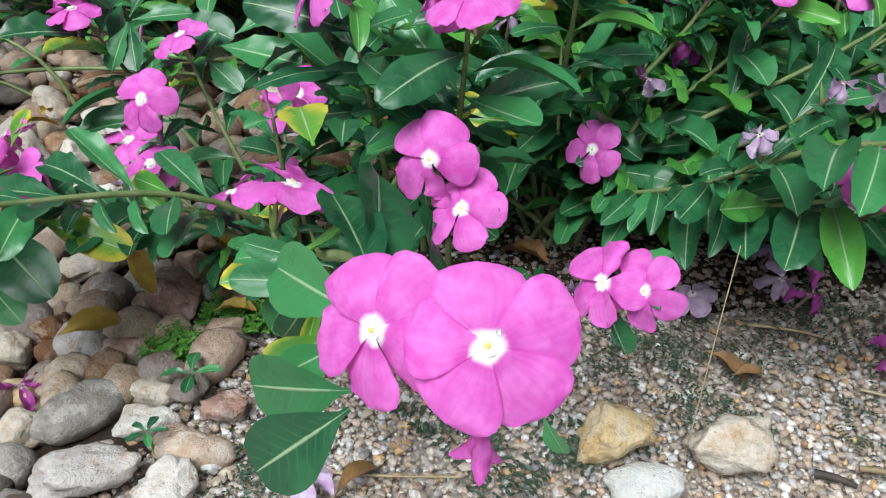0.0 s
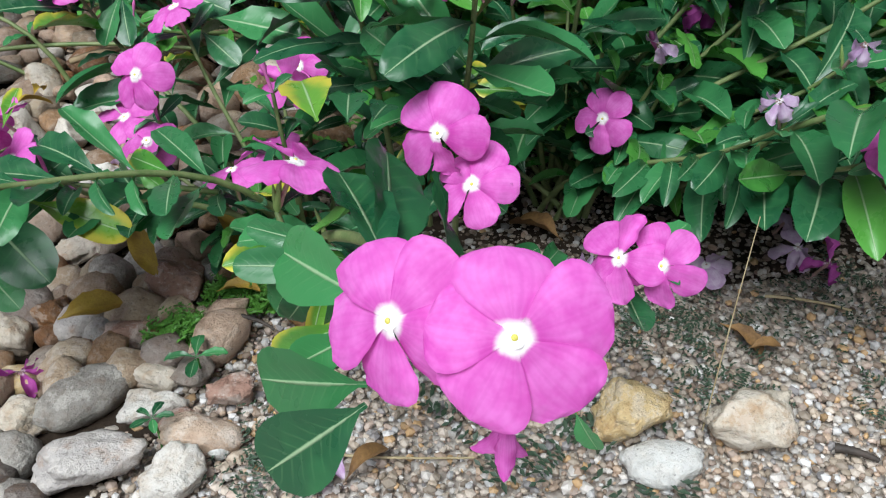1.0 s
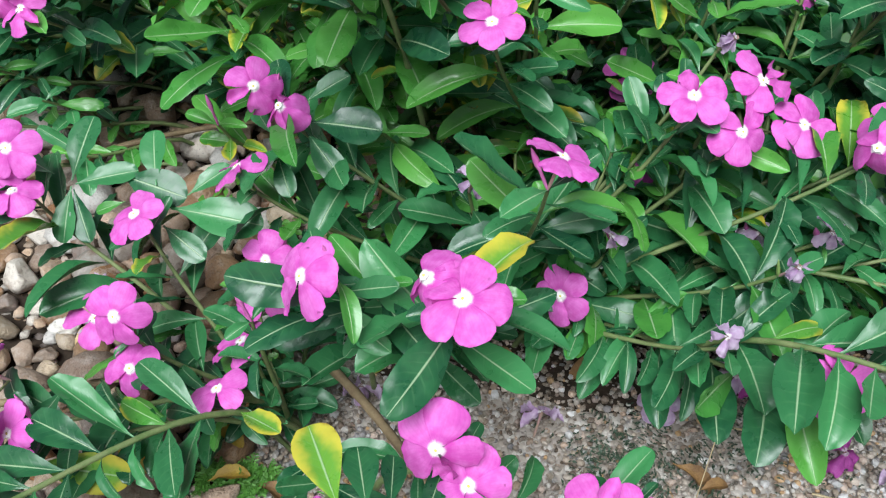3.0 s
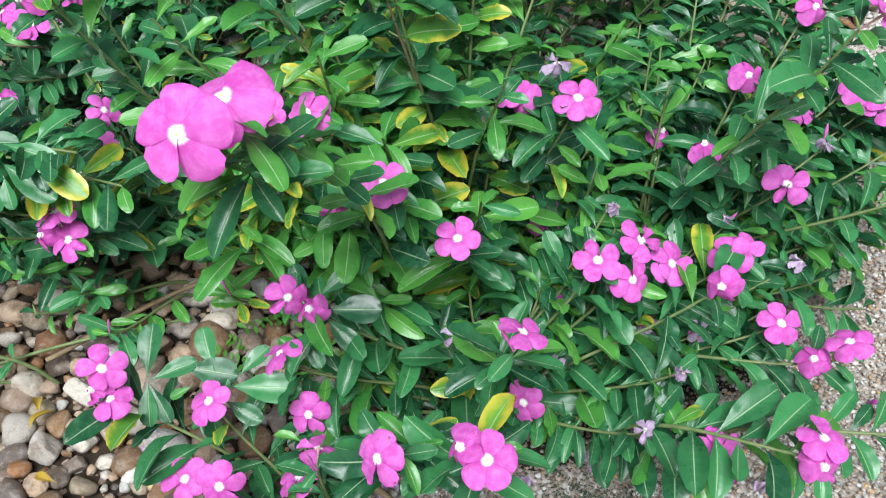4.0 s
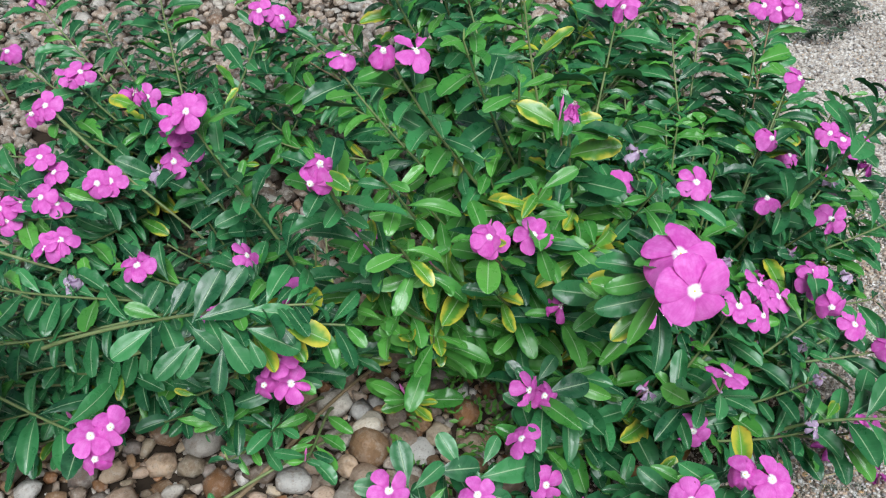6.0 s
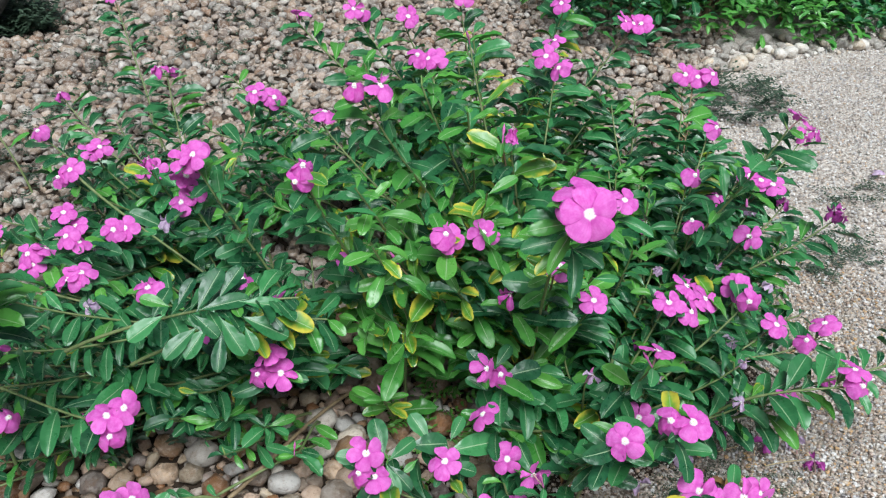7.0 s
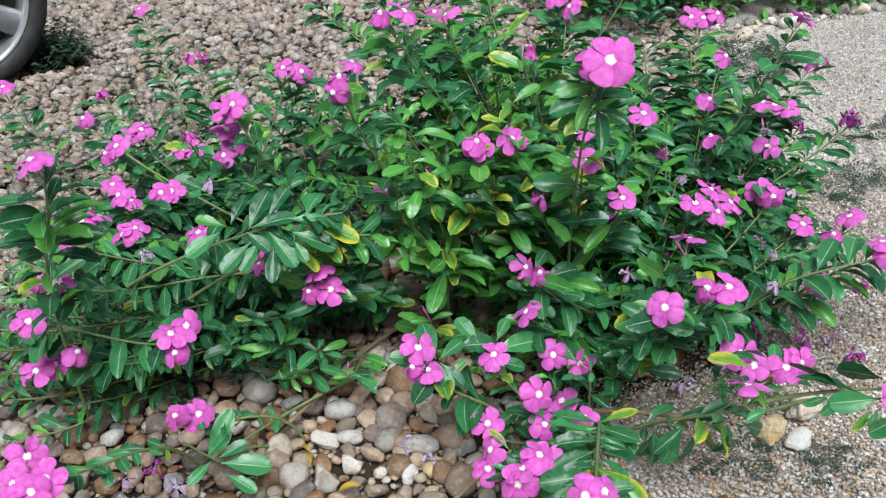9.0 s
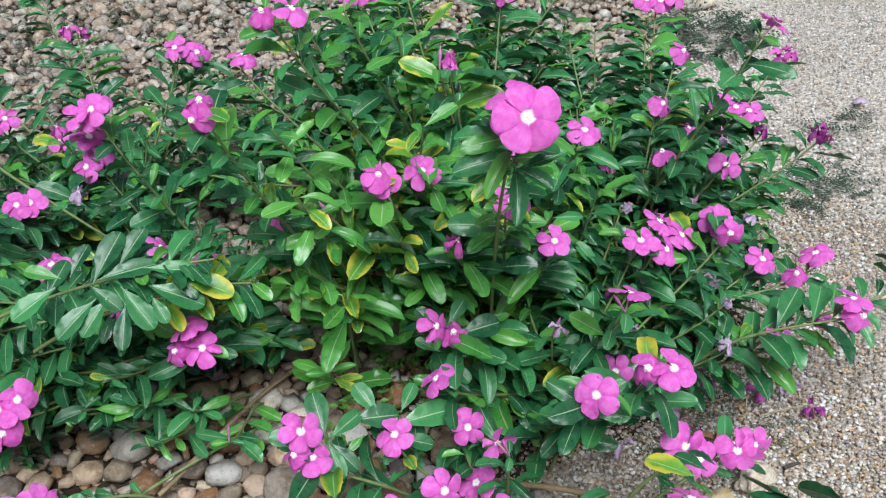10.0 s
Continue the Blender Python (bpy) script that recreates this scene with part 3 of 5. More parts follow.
def stone_shape(seed, angular=False, level=2):
    r = random.Random(seed)
    bm = bmesh.new()
    if angular:
        for _ in range(15):
            p = Vector((r.gauss(0, 1), r.gauss(0, 1), r.gauss(0, 1))).normalized() * r.uniform(0.75, 1.0)
            bm.verts.new(p)
        bmesh.ops.convex_hull(bm, input=bm.verts)
        for v in [v for v in bm.verts if not v.link_faces]:
            bm.verts.remove(v)
        for _ in range(1 if level < 2 else 2):
            bmesh.ops.subdivide_edges(bm, edges=list(bm.edges), cuts=1, use_grid_fill=True)
            bmesh.ops.triangulate(bm, faces=bm.faces)
            bmesh.ops.smooth_vert(bm, verts=list(bm.verts), factor=0.2, use_axis_x=True, use_axis_y=True, use_axis_z=True)
        size = max(v.co.length for v in bm.verts)
        for v in bm.verts:
            v.co /= size * 1.06
    else:
        bmesh.ops.create_icosphere(bm, subdivisions=level, radius=1)
    shift = Vector((seed * 3.7, seed * 1.3, 0))
    for v in bm.verts:
        d = noise.noise(v.co * 0.9 + shift) * 0.34 + noise.noise(v.co * 2.2 + shift) * (0.14 if not angular else 0.08)
        v.co *= 1 + d
    return bm


def stone(name, label, at, size, turn, material, seed, angular=False, sink=0.25, tilt=0.0):
    bm = stone_shape(seed, angular, 3)
    if angular:
        for _ in range(2):
            bmesh.ops.subdivide_edges(bm, edges=[e for e in bm.edges if e.calc_length() > 0.16], cuts=1)
            bmesh.ops.triangulate(bm, faces=bm.faces)
        for v in bm.verts:
            v.co *= 1 + 0.15 * noise.noise(v.co * 3.0 + Vector((seed, 0, 0))) + 0.075 * noise.noise(v.co * 8 + Vector((seed, 3, 0)))
    ob = tagged(new(name, from_bm(name, bm, material)), label, "stone")
    x, y = at
    ob.matrix_basis = Matrix.Translation((x, y, size[2] * 0.5 * (1 - sink) + heap(x, y))) @ Matrix.Rotation(radians(turn), 4, "Z") \
        @ Matrix.Rotation(radians(tilt), 4, "Y") @ Matrix.Diagonal((size[0] * 0.5, size[1] * 0.5, size[2] * 0.5, 1))
    return ob


# damp soil, coloured darker to include shade in gaps between stones and leaves
SOIL = plain_material("damp_soil_with_shade", (0.016, 0.012, 0.009), (0.05, 0.035, 0.024), 40, 0.9, 0.003, 0.0, 0.2)
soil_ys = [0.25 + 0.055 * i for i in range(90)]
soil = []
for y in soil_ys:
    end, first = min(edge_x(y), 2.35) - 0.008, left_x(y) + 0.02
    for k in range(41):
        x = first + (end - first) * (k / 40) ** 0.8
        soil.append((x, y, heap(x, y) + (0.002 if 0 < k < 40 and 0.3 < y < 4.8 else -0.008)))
tagged(new("soil_bed", tri_mesh("soil_bed", soil, grid_tris(90, 41), None, SOIL)), "damp soil under the pebbles, darkened for the shade in the gaps", "soil", kind="structure")

# soil and litter under the bush; the hollow's shade is painted into the sheet
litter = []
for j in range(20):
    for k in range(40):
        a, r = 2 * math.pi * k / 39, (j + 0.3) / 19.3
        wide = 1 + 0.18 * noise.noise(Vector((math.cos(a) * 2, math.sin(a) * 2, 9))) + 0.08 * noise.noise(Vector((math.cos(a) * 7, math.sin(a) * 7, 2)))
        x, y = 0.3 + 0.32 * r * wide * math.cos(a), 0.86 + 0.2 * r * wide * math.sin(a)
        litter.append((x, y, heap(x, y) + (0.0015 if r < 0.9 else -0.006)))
tagged(new("soil_hollow", tri_mesh("soil_hollow", litter, grid_tris(20, 40), None, SOIL)), "dark soil with litter under the bush, the bush's shade painted in", "soil", kind="structure")

SET_STONES = []
MOSSY = (((-0.048, 0.572), (0.022, 0.016), 130), ((-0.036, 0.618), (0.010, 0.016), 60), ((-0.004, 0.612), (0.014, 0.012), 60))


def set_stone(label, at, size, turn, material, seed, angular=False, sink=0.25, tilt=0.0, name="rock"):
    SET_STONES.append((at[0], at[1], max(size[0], size[1]) * 0.5))
    return stone(name, label, at, size, turn, material, seed, angular, sink, tilt)


set_stone("rough ochre-yellow rock on the sand", (0.237, 0.529), (0.058, 0.050, 0.048), 20, OCHRE, 3, True)
set_stone("angular beige rock with a rusty foot", (0.304, 0.532), (0.070, 0.050, 0.050), 10, BEIGE, 8, True)
set_stone("smooth white oval pebble on the sand", (0.255, 0.499), (0.048, 0.028, 0.024), 8, CLEAN_STONE, 5, name="pebble")
for label, at, size, turn, material, seed, angular in (
        ("reddish square-sided stone among the pebbles", (-0.065, 0.618), (0.048, 0.044, 0.050), 15, RED_STONE, 6, True),
        ("large grey stone with a split face", (-0.063, 0.466), (0.082, 0.048, 0.044), 12, SPLIT_STONE, 7, True),
        ("long smooth grey-brown pebble in the pebble bed", (-0.087, 0.515), (0.066, 0.030, 0.030), 52, GREY_STONE, 11, False),
        ("chalky white broken stone", (-0.046, 0.509), (0.048, 0.032, 0.028), 15, WHITE_STONE, 12, True),
        ("white angular stone with a flat top", (-0.015, 0.463), (0.050, 0.044, 0.032), 30, WHITE_STONE, 13, True),
        ("pinkish oval pebble in the pebble bed", (-0.010, 0.493), (0.048, 0.026, 0.024), 5, PINK_STONE, 14, False),
        ("grey round pebble in the pebble bed", (-0.119, 0.620), (0.034, 0.032, 0.034), 0, GREY_STONE, 42, False),
        ("dark mottled reddish stone in the pebble bed", (-0.145, 0.583), (0.030, 0.026, 0.040), 10, RUST_STONE, 43, True),
        ("flat beige stone at the foot of the bush", (-0.163, 0.657), (0.056, 0.040, 0.026), 5, BEIGE, 44, True),
        ("tan pebble in the pebble bed", (-0.154, 0.619), (0.034, 0.030, 0.026), 20, TAN_STONE, 45, False),
        ("grey-brown stone in the pebble bed", (-0.121, 0.575), (0.034, 0.030, 0.028), 10, SPLIT_STONE, 46, False),
        ("rough pinkish stone beside the mossy weed", (-0.086, 0.567), (0.040, 0.036, 0.036), 60, RED_STONE, 47, True),
        ("tan pebble in the pebble bed", (-0.113, 0.540), (0.038, 0.032, 0.030), 20, TAN_STONE, 48, False),
        ("upright tan pebble in the pebble bed", (-0.102, 0.522), (0.028, 0.030, 0.034), 0, TAN_STONE, 49, False),
        ("tan pebble with an orange side", (-0.072, 0.538), (0.034, 0.030, 0.030), 40, TAN_STONE, 50, False),
        ("flat beige stone beside the long pebble", (-0.053, 0.532), (0.038, 0.034, 0.028), 25, BEIGE, 51, True),
        ("rough pink-brown stone behind the seedling", (-0.003, 0.526), (0.036, 0.030, 0.030), 10, RED_STONE, 52, True),
        ("small brown stone under the pink pebble", (-0.023, 0.501), (0.030, 0.022, 0.018), 15, RED_STONE, 53, False),
        ("small white pebble at the edge of the grit", (0.003, 0.487), (0.015, 0.013, 0.013), 40, CLEAN_STONE, 54, False),
        ("rough beige stone in the pebble bed", (-0.115, 0.497), (0.048, 0.036, 0.034), 0, BEIGE, 55, True),
        ("grey pebble in the pebble bed", (-0.110, 0.466), (0.028, 0.028, 0.030), 0, GREY_STONE, 56, False),
        ("dark grey pebble in the pebble bed", (-0.100, 0.442), (0.030, 0.024, 0.024), 20, GREY_STONE, 57, False),
        ("large beige stone in the pebble bed", (-0.160, 0.560), (0.038, 0.034, 0.044), 0, BEIGE, 58, True),
        ("orange-brown stone in the pebble bed", (-0.141, 0.527), (0.028, 0.024, 0.022), 0, OCHRE, 59, False)):
    set_stone(label, at, size, turn, material, seed, angular, name="rock" if angular else "pebble")
set_stone("upright rust-brown stone under the leaves", (0.012, 0.682), (0.032, 0.028, 0.06), 15, RUST_STONE, 16, True)
set_stone("small whitish stone beside the sand", (0.052, 0.638), (0.036, 0.028, 0.024), 30, WHITE_STONE, 17, True)
set_stone("small pale grey stone beside the sand", (0.085, 0.672), (0.034, 0.02, 0.02), 50, GREY_STONE, 18, True)
set_stone("large smooth beige pebble in the pebble bed", (-0.09, 0.955), (0.05, 0.036, 0.032), 5, BEIGE, 19, name="pebble")
set_stone("orange-brown pebble in the pebble bed", (-0.160, 0.750), (0.032, 0.03, 0.026), 5, OCHRE, 21, name="pebble")
set_stone("upright pinkish oval pebble", (-0.315, 0.905), (0.036, 0.03, 0.05), 5, BEIGE, 22, name="pebble")
set_stone("white blocky stone among the pebbles", (-0.190, 0.765), (0.036, 0.03, 0.026), 25, WHITE_STONE, 23, True)
set_stone("rust-brown pebble in the pebble bed", (-0.168, 0.818), (0.04, 0.034, 0.028), 0, RUST_STONE, 24, name="pebble")
set_stone("rust-brown rock under the shoots", (-0.245, 1.02), (0.05, 0.04, 0.036), 40, RUST_STONE, 25, True)

# pebble bed: the nearest stones are single pieces, the others one joined mass
pebble_bed = tagged(new("pebble_bed"), "bed of rounded beige, grey and brown river pebbles", "pebbles", kind="structure")
PEBBLE_MESHES = [from_bm("pebble", stone_shape(100 + k, k % 2 == 0), PEBBLE) for k in range(14)]
PEBBLE_LOW = []
for k in range(12):
    low = stone_shape(140 + k, k % 2 == 0, 1)
    bmesh.ops.triangulate(low, faces=low.faces)
    low.verts.index_update()
    PEBBLE_LOW.append((np.array([v.co for v in low.verts]), np.array([[v.index for v in f.verts] for f in low.faces])))
    low.free()


def pebble_pose(x, y, z, size):
    a, b = rnd.uniform(0.82, 1.3), rnd.uniform(0.6, 0.9)
    return Matrix.Translation((x, y, z)) @ Euler((rnd.uniform(-0.4, 0.4), rnd.uniform(-0.4, 0.4), rnd.uniform(0, 6.28))).to_matrix().to_4x4() \
        @ Matrix.Diagonal((size * 0.5 * a, size * 0.5 / a ** 0.5, size * 0.5 * b, 1))


def pebbles():
    spots = []

    def clear(x, y):
        return left_x(y) < x < edge_x(y) - 0.012 and not any((x - p) ** 2 + (y - q) ** 2 < (r * 0.9) ** 2 for p, q, r in SET_STONES) \
            and not any(math.hypot(x - p[0], y - p[1]) < 0.02 for p, _, _ in MOSSY)

    # near the bush the stones lie packed side by side, large ones first, small ones in the gaps
    cells = {}
    for big, tries in ((0.047, 900), (0.038, 3500), (0.029, 20000), (0.021, 30000), (0.014, 32000)):
        for _ in range(tries):
            x, y, size = rnd.uniform(-1.1, 1.1), rnd.uniform(0.25, 1.45), big * rnd.uniform(0.86, 1.14)
            key = (int(x / 0.06 + 100), int(y / 0.06))
            around = [o for i in (-1, 0, 1) for j in (-1, 0, 1) for o in cells.get((key[0] + i, key[1] + j), ())]
            if any((x - p) ** 2 + (y - q) ** 2 < (0.36 * (size + other)) ** 2 for p, q, other in around) or not clear(x, y):
                continue
            cells.setdefault(key, []).append((x, y, size))
            spots.append((x, y, size, 0.008 * rnd.random()))
    # a lower layer of small ones closes the gaps
    y = 0.40
    while y < 1.45:
        x = left_x(y)
        while x < min(edge_x(y), 1.05):
            px, py = x + rnd.uniform(-0.006, 0.006), y + rnd.uniform(-0.006, 0.006)
            if px < edge_x(py) - 0.012 and not any((px - p) ** 2 + (py - q) ** 2 < (r * 0.7) ** 2 for p, q, r in SET_STONES):
                spots.append((px, py, rnd.uniform(0.010, 0.017), -0.004))
            x += 0.0135
        y += 0.0135
    # farther off they are strewn evenly
    y = 1.45
    while y < 5.2:
        step = 0.026 if y < 2.6 else 0.034
        x = left_x(y)
        while x < min(edge_x(y), 2.45 + 0.1 * math.sin(3.1 * y) + 0.06 * math.sin(11 * y)):
            px, py = x + rnd.uniform(-0.4, 0.4) * step, y + rnd.uniform(-0.4, 0.4) * step
            if px < edge_x(py) - 0.012 and py < 4.95 + 0.15 * math.sin(4 * px) + 0.08 * math.sin(13 * px):
                spots.append((px, py, step * rnd.choice((0.8, 0.95, 1.05, 1.2, 1.4, 1.65)), 0.0))
                if rnd.random() < 0.3:
                    spots.append((px + rnd.uniform(-0.015, 0.015), py + rnd.uniform(-0.015, 0.015), step * rnd.uniform(0.6, 1.15), 0.013))
            x += step
        y += step * 0.9
    near = [s for s in spots if -0.5 < s[0] and s[1] < 1.02 and s[2] > 0.016]
    near.sort(key=lambda s: (s[0] + 0.15) ** 2 + (s[1] - 0.7) ** 2)
    single = set(near[:300])
    rest = {"near": [], "far": []}
    for s in spots:
        x, y, size, lift = s
        m = pebble_pose(x, y, heap(x, y) + size * 0.24 + lift, size)
        if s in single:
            part("pebble", rnd.choice(PEBBLE_MESHES), pebble_bed, m)
        else:
            rest["near" if y + 0.3 * noise.noise(Vector((x * 4, y * 4, 7))) < 1.35 else "far"].append((rnd.choice(PEBBLE_LOW), np.array(m)))
    for where, material in (("near", PEBBLE), ("far", FAR_PEBBLE)):
        verts, tris, n = [], [], 0
        for (v, t), a in rest[where]:
            verts.append(v @ a[:3, :3].T + a[:3, 3])
            tris.append(t + n)
            n += len(v)
        tagged(part("pebble_mass", tri_mesh("pebble_mass", np.concatenate(verts), np.concatenate(tris), None, material), pebble_bed), kind="stuff")


pebbles()


# coarse sand: loose grains on the open ground
def icosahedron():
    bm = bmesh.new()
    bmesh.ops.create_icosphere(bm, subdivisions=1, radius=1)
    bm.verts.index_update()
    v, f = np.array([v.co for v in bm.verts]), np.array([[v.index for v in p.verts] for p in bm.faces])
    bm.free()
    return v, f


def grains(name, label, box, spacing, low, high, keep, material=GRAIN):
    base, faces = icosahedron()
    x0, y0, x1, y1 = box
    xs, ys = np.meshgrid(np.arange(x0, x1, spacing), np.arange(y0, y1, spacing))
    xs, ys = xs.ravel() + rng.uniform(-0.6, 0.6, xs.size) * spacing, ys.ravel() + rng.uniform(-0.6, 0.6, ys.size) * spacing
    ok = np.array([keep(a, b) for a, b in zip(xs, ys)])
    xs, ys = xs[ok], ys[ok]
    n = len(xs)
    size = low + (high - low) * rng.random(n) ** 2.2
    shape = base[None] * rng.uniform(0.6, 1.15, (n, 1, 3)) * rng.uniform(0.82, 1.15, (n, len(base), 1)) * size[:, None, None]
    turn = rng.uniform(0, 2 * np.pi, n)
    c, s = np.cos(turn)[:, None], np.sin(turn)[:, None]
    zs = np.array([heap(a, b) for a, b in zip(xs, ys)])
    verts = np.stack([shape[..., 0] * c - shape[..., 1] * s + xs[:, None], shape[..., 0] * s + shape[..., 1] * c + ys[:, None],
                      shape[..., 2] * 0.8 + (zs + size * 0.45)[:, None]], -1)
    tris = faces[None] + (np.arange(n) * len(base))[:, None, None]
    ob = new(name, tri_mesh(name, verts.reshape(-1, 3), tris.reshape(-1, 3), None, material, smooth=False))
    return tagged(ob, label, "gravel", kind="stuff")


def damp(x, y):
    """How much dark soil and painted shade is mixed into the grit under the bush."""
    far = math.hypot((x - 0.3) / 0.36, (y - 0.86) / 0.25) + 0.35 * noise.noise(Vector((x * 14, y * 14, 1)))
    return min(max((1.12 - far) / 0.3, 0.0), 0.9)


near_side = lambda x, y: x > edge_x(y) - 0.05
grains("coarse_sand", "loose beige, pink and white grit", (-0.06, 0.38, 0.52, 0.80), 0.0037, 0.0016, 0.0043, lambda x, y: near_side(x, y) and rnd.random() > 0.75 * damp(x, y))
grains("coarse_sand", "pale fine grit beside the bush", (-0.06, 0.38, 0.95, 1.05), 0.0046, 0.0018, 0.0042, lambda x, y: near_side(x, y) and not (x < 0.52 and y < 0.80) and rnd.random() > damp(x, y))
grains("dark_grit", "dark damp grit and soil under the bush, darkened for its shade too", (-0.06, 0.38, 0.95, 1.1), 0.0044, 0.0016, 0.0036, lambda x, y: near_side(x, y) and rnd.random() < 0.8 * damp(x, y), DARK_GRIT)
grains("coarse_sand", "pale coarse sand of the path", (0.15, -0.1, 2.6, 1.7), 0.0078, 0.0018, 0.0046,
       lambda x, y: x > edge_x(y) - 0.02 and not (x < 0.95 and 0.38 < y < 1.05) and rnd.random() < 6 * min(x - 0.15, 2.6 - x, y + 0.1, 1.7 - y), PATH_GRAIN)

# ---- periwinkles ----
main = Plant((0.22, 0.93, 0.0), "tall periwinkle with glossy leaves and magenta flowers")
main.shoot([(-0.006, 0.604, 0.568, -0.36, -0.68, 0.55, 90), (0.016, 0.640, 0.562, -0.25, -0.2, 0.9)],
           start=(0.14, 0.84, 0.03), size=0.0268, bare=0.3, fresh=0.6, yellow=0.1, length=0.048, out=(-0.25, -0.4, 0.45))
for turn, tilt, size, kind in ((100, 0.5, 0.044, GREEN), (140, 0.3, 0.054, FRESH), (172, 0.1, 0.054, GREEN), (208, -0.1, 0.052, FRESH), (238, -0.2, 0.056, GREEN), (290, -0.1, 0.038, GREEN),
                               (345, 0.15, 0.05, GREEN), (30, 0.3, 0.052, GREEN), (186, -0.25, 0.048, YELLOW)):
    foot = Vector((0.020, 0.650, 0.520 - 0.0006 * (turn % 50)))
    way = Vector((math.cos(radians(turn)), math.sin(radians(turn)), tilt))
    main.leaf(leaf_pose(foot, way, Vector((-0.3, -0.4, 0.9)), size, rnd.uniform(-0.3, 0.3)) @ Matrix.Diagonal((1, 0.85, 1, 1)), kind)
main.shoot([(0.154, 0.926, 0.476)], yellow=0.08, state="wilted")
main.shoot([(0.002, 1.001, 0.539), (-0.027, 1.015, 0.540)], yellow=0.03, fresh=0.3)
main.shoot([(-0.140, 0.921, 0.506, -0.2, -0.5, 0.8), (-0.153, 0.919, 0.488, -0.6, -0.6, 0.3)], start=(0.02, 0.98, 0.02))
main.shoot([(0.019, 1.213, 0.415)])
main.shoot([(0.019, 0.870, 0.382), (0.012, 0.862, 0.396)], yellow=0.3, fresh=0.4)
main.shoot([(0.057, 0.849, 0.389)], yellow=0.3, fresh=0.4)
main.shoot([(0.109, 0.760, 0.374)], yellow=0.15, fresh=0.3)
main.shoot([(0.069, 0.801, 0.321)], yellow=0.2, state="wilted")
main.shoot([(0.169, 0.756, 0.300)], fresh=0.3)
main.shoot([(0.311, 0.864, 0.349)])
main.shoot([(0.283, 0.957, 0.287), (0.268, 0.966, 0.296)])
main.shoot([(0.369, 1.101, 0.450), (0.356, 1.117, 0.466)])
main.shoot([(0.240, 1.281, 0.430), (0.258, 1.290, 0.424), (0.226, 1.292, 0.436)])
main.shoot([], tip=(0.143, 0.934, 0.45), yellow=0.15)
main.shoot([], tip=(0.03, 0.86, 0.30), yellow=0.6, fresh=0.2)
main.shoot([], tip=(0.08, 0.93, 0.36), yellow=0.4, fresh=0.5)
main.shoot([], tip=(-0.02, 0.92, 0.32), yellow=0.4, fresh=0.5)
main.shoot([], tip=(0.09, 1.05, 0.50), yellow=0.1, fresh=0.5)
main.shoot([], tip=(0.20, 1.10, 0.52), yellow=0.1, fresh=0.4)
main.fill(28, (0.20, 1.03), (0.30, 0.26), 0.42, yellow=0.12, fresh=0.5)
main.fill(18, (0.07, 0.96), (0.17, 0.12), 0.45, lowest=0.75, bare=0.45, yellow=0.22, fresh=0.6)
for foot, tip, count, length, kinds, droop in (
        ((0.03, 0.95, 0.10), (-0.065, 0.908, 0.375), 13, 0.062, (FRESH, YELLOW, FRESH, FRESH), 0.45),
        ((0.05, 0.97, 0.16), (-0.062, 0.955, 0.435), 11, 0.060, (FRESH, FRESH, GREEN), 0.15),
        ((0.10, 0.95, 0.15), (0.075, 0.868, 0.430), 12, 0.058, (FRESH, YELLOW, FRESH), 0.2),
        ((0.15, 0.93, 0.12), (0.118, 0.818, 0.372), 14, 0.064, (FRESH, FRESH, YELLOW, GREEN), 0.35),
        ((0.20, 0.92, 0.10), (0.235, 0.850, 0.390), 12, 0.058, (FRESH, GREEN), 0.25),
        ((0.16, 1.00, 0.20), (0.12, 0.985, 0.490), 10, 0.056, (FRESH, FRESH, GREEN), 0.1),
        ((0.22, 0.90, 0.05), (0.200, 0.795, 0.300), 11, 0.056, (FRESH, GREEN, FRESH), 0.3)):
    main.spray(foot, tip, count, length, kinds, droop)
main.close()

right = Plant((0.42, 0.88, 0.0), "spreading periwinkle with flowers over the sand")
right.shoot([(0.719, 1.118, 0.354), (0.704, 1.135, 0.355), (0.738, 1.101, 0.362)])
right.shoot([(0.530, 0.772, 0.460)])
right.shoot([(0.628, 0.982, 0.333)])
right.shoot([(0.532, 0.929, 0.294)])
right.shoot([(0.630, 0.953, 0.213)])
right.shoot([(0.454, 0.946, 0.221)])
right.shoot([(0.692, 0.918, 0.243), (0.681, 0.935, 0.247), (0.703, 0.901, 0.239)])
right.shoot([(0.712, 0.874, 0.219)], state="wilted", material=WILTED)
right.shoot([(0.829, 0.943, 0.284), (0.839, 0.933, 0.293)], state="wilted")
right.shoot([(0.645, 0.750, 0.288), (0.650, 0.735, 0.284)], state="wilted", material=WILTED)
right.shoot([(0.450, 0.854, 0.277)])
right.shoot([(0.517, 0.795, 0.256)])
right.shoot([(0.476, 1.21, 0.145)], state="wilted", material=FADED)
right.shoot([(0.33, 0.98, 0.31)], state="wilted", material=FADED)
right.fill(20, (0.62, 1.0), (0.2, 0.16), 0.30, fresh=0.15)
right.fill(38, (0.50, 0.95), (0.28, 0.24), 0.32, yellow=0.03, fresh=0.3)
right.fill(26, (0.72, 1.14), (0.22, 0.20), 0.37, yellow=0.02, fresh=0.15)
right.close()

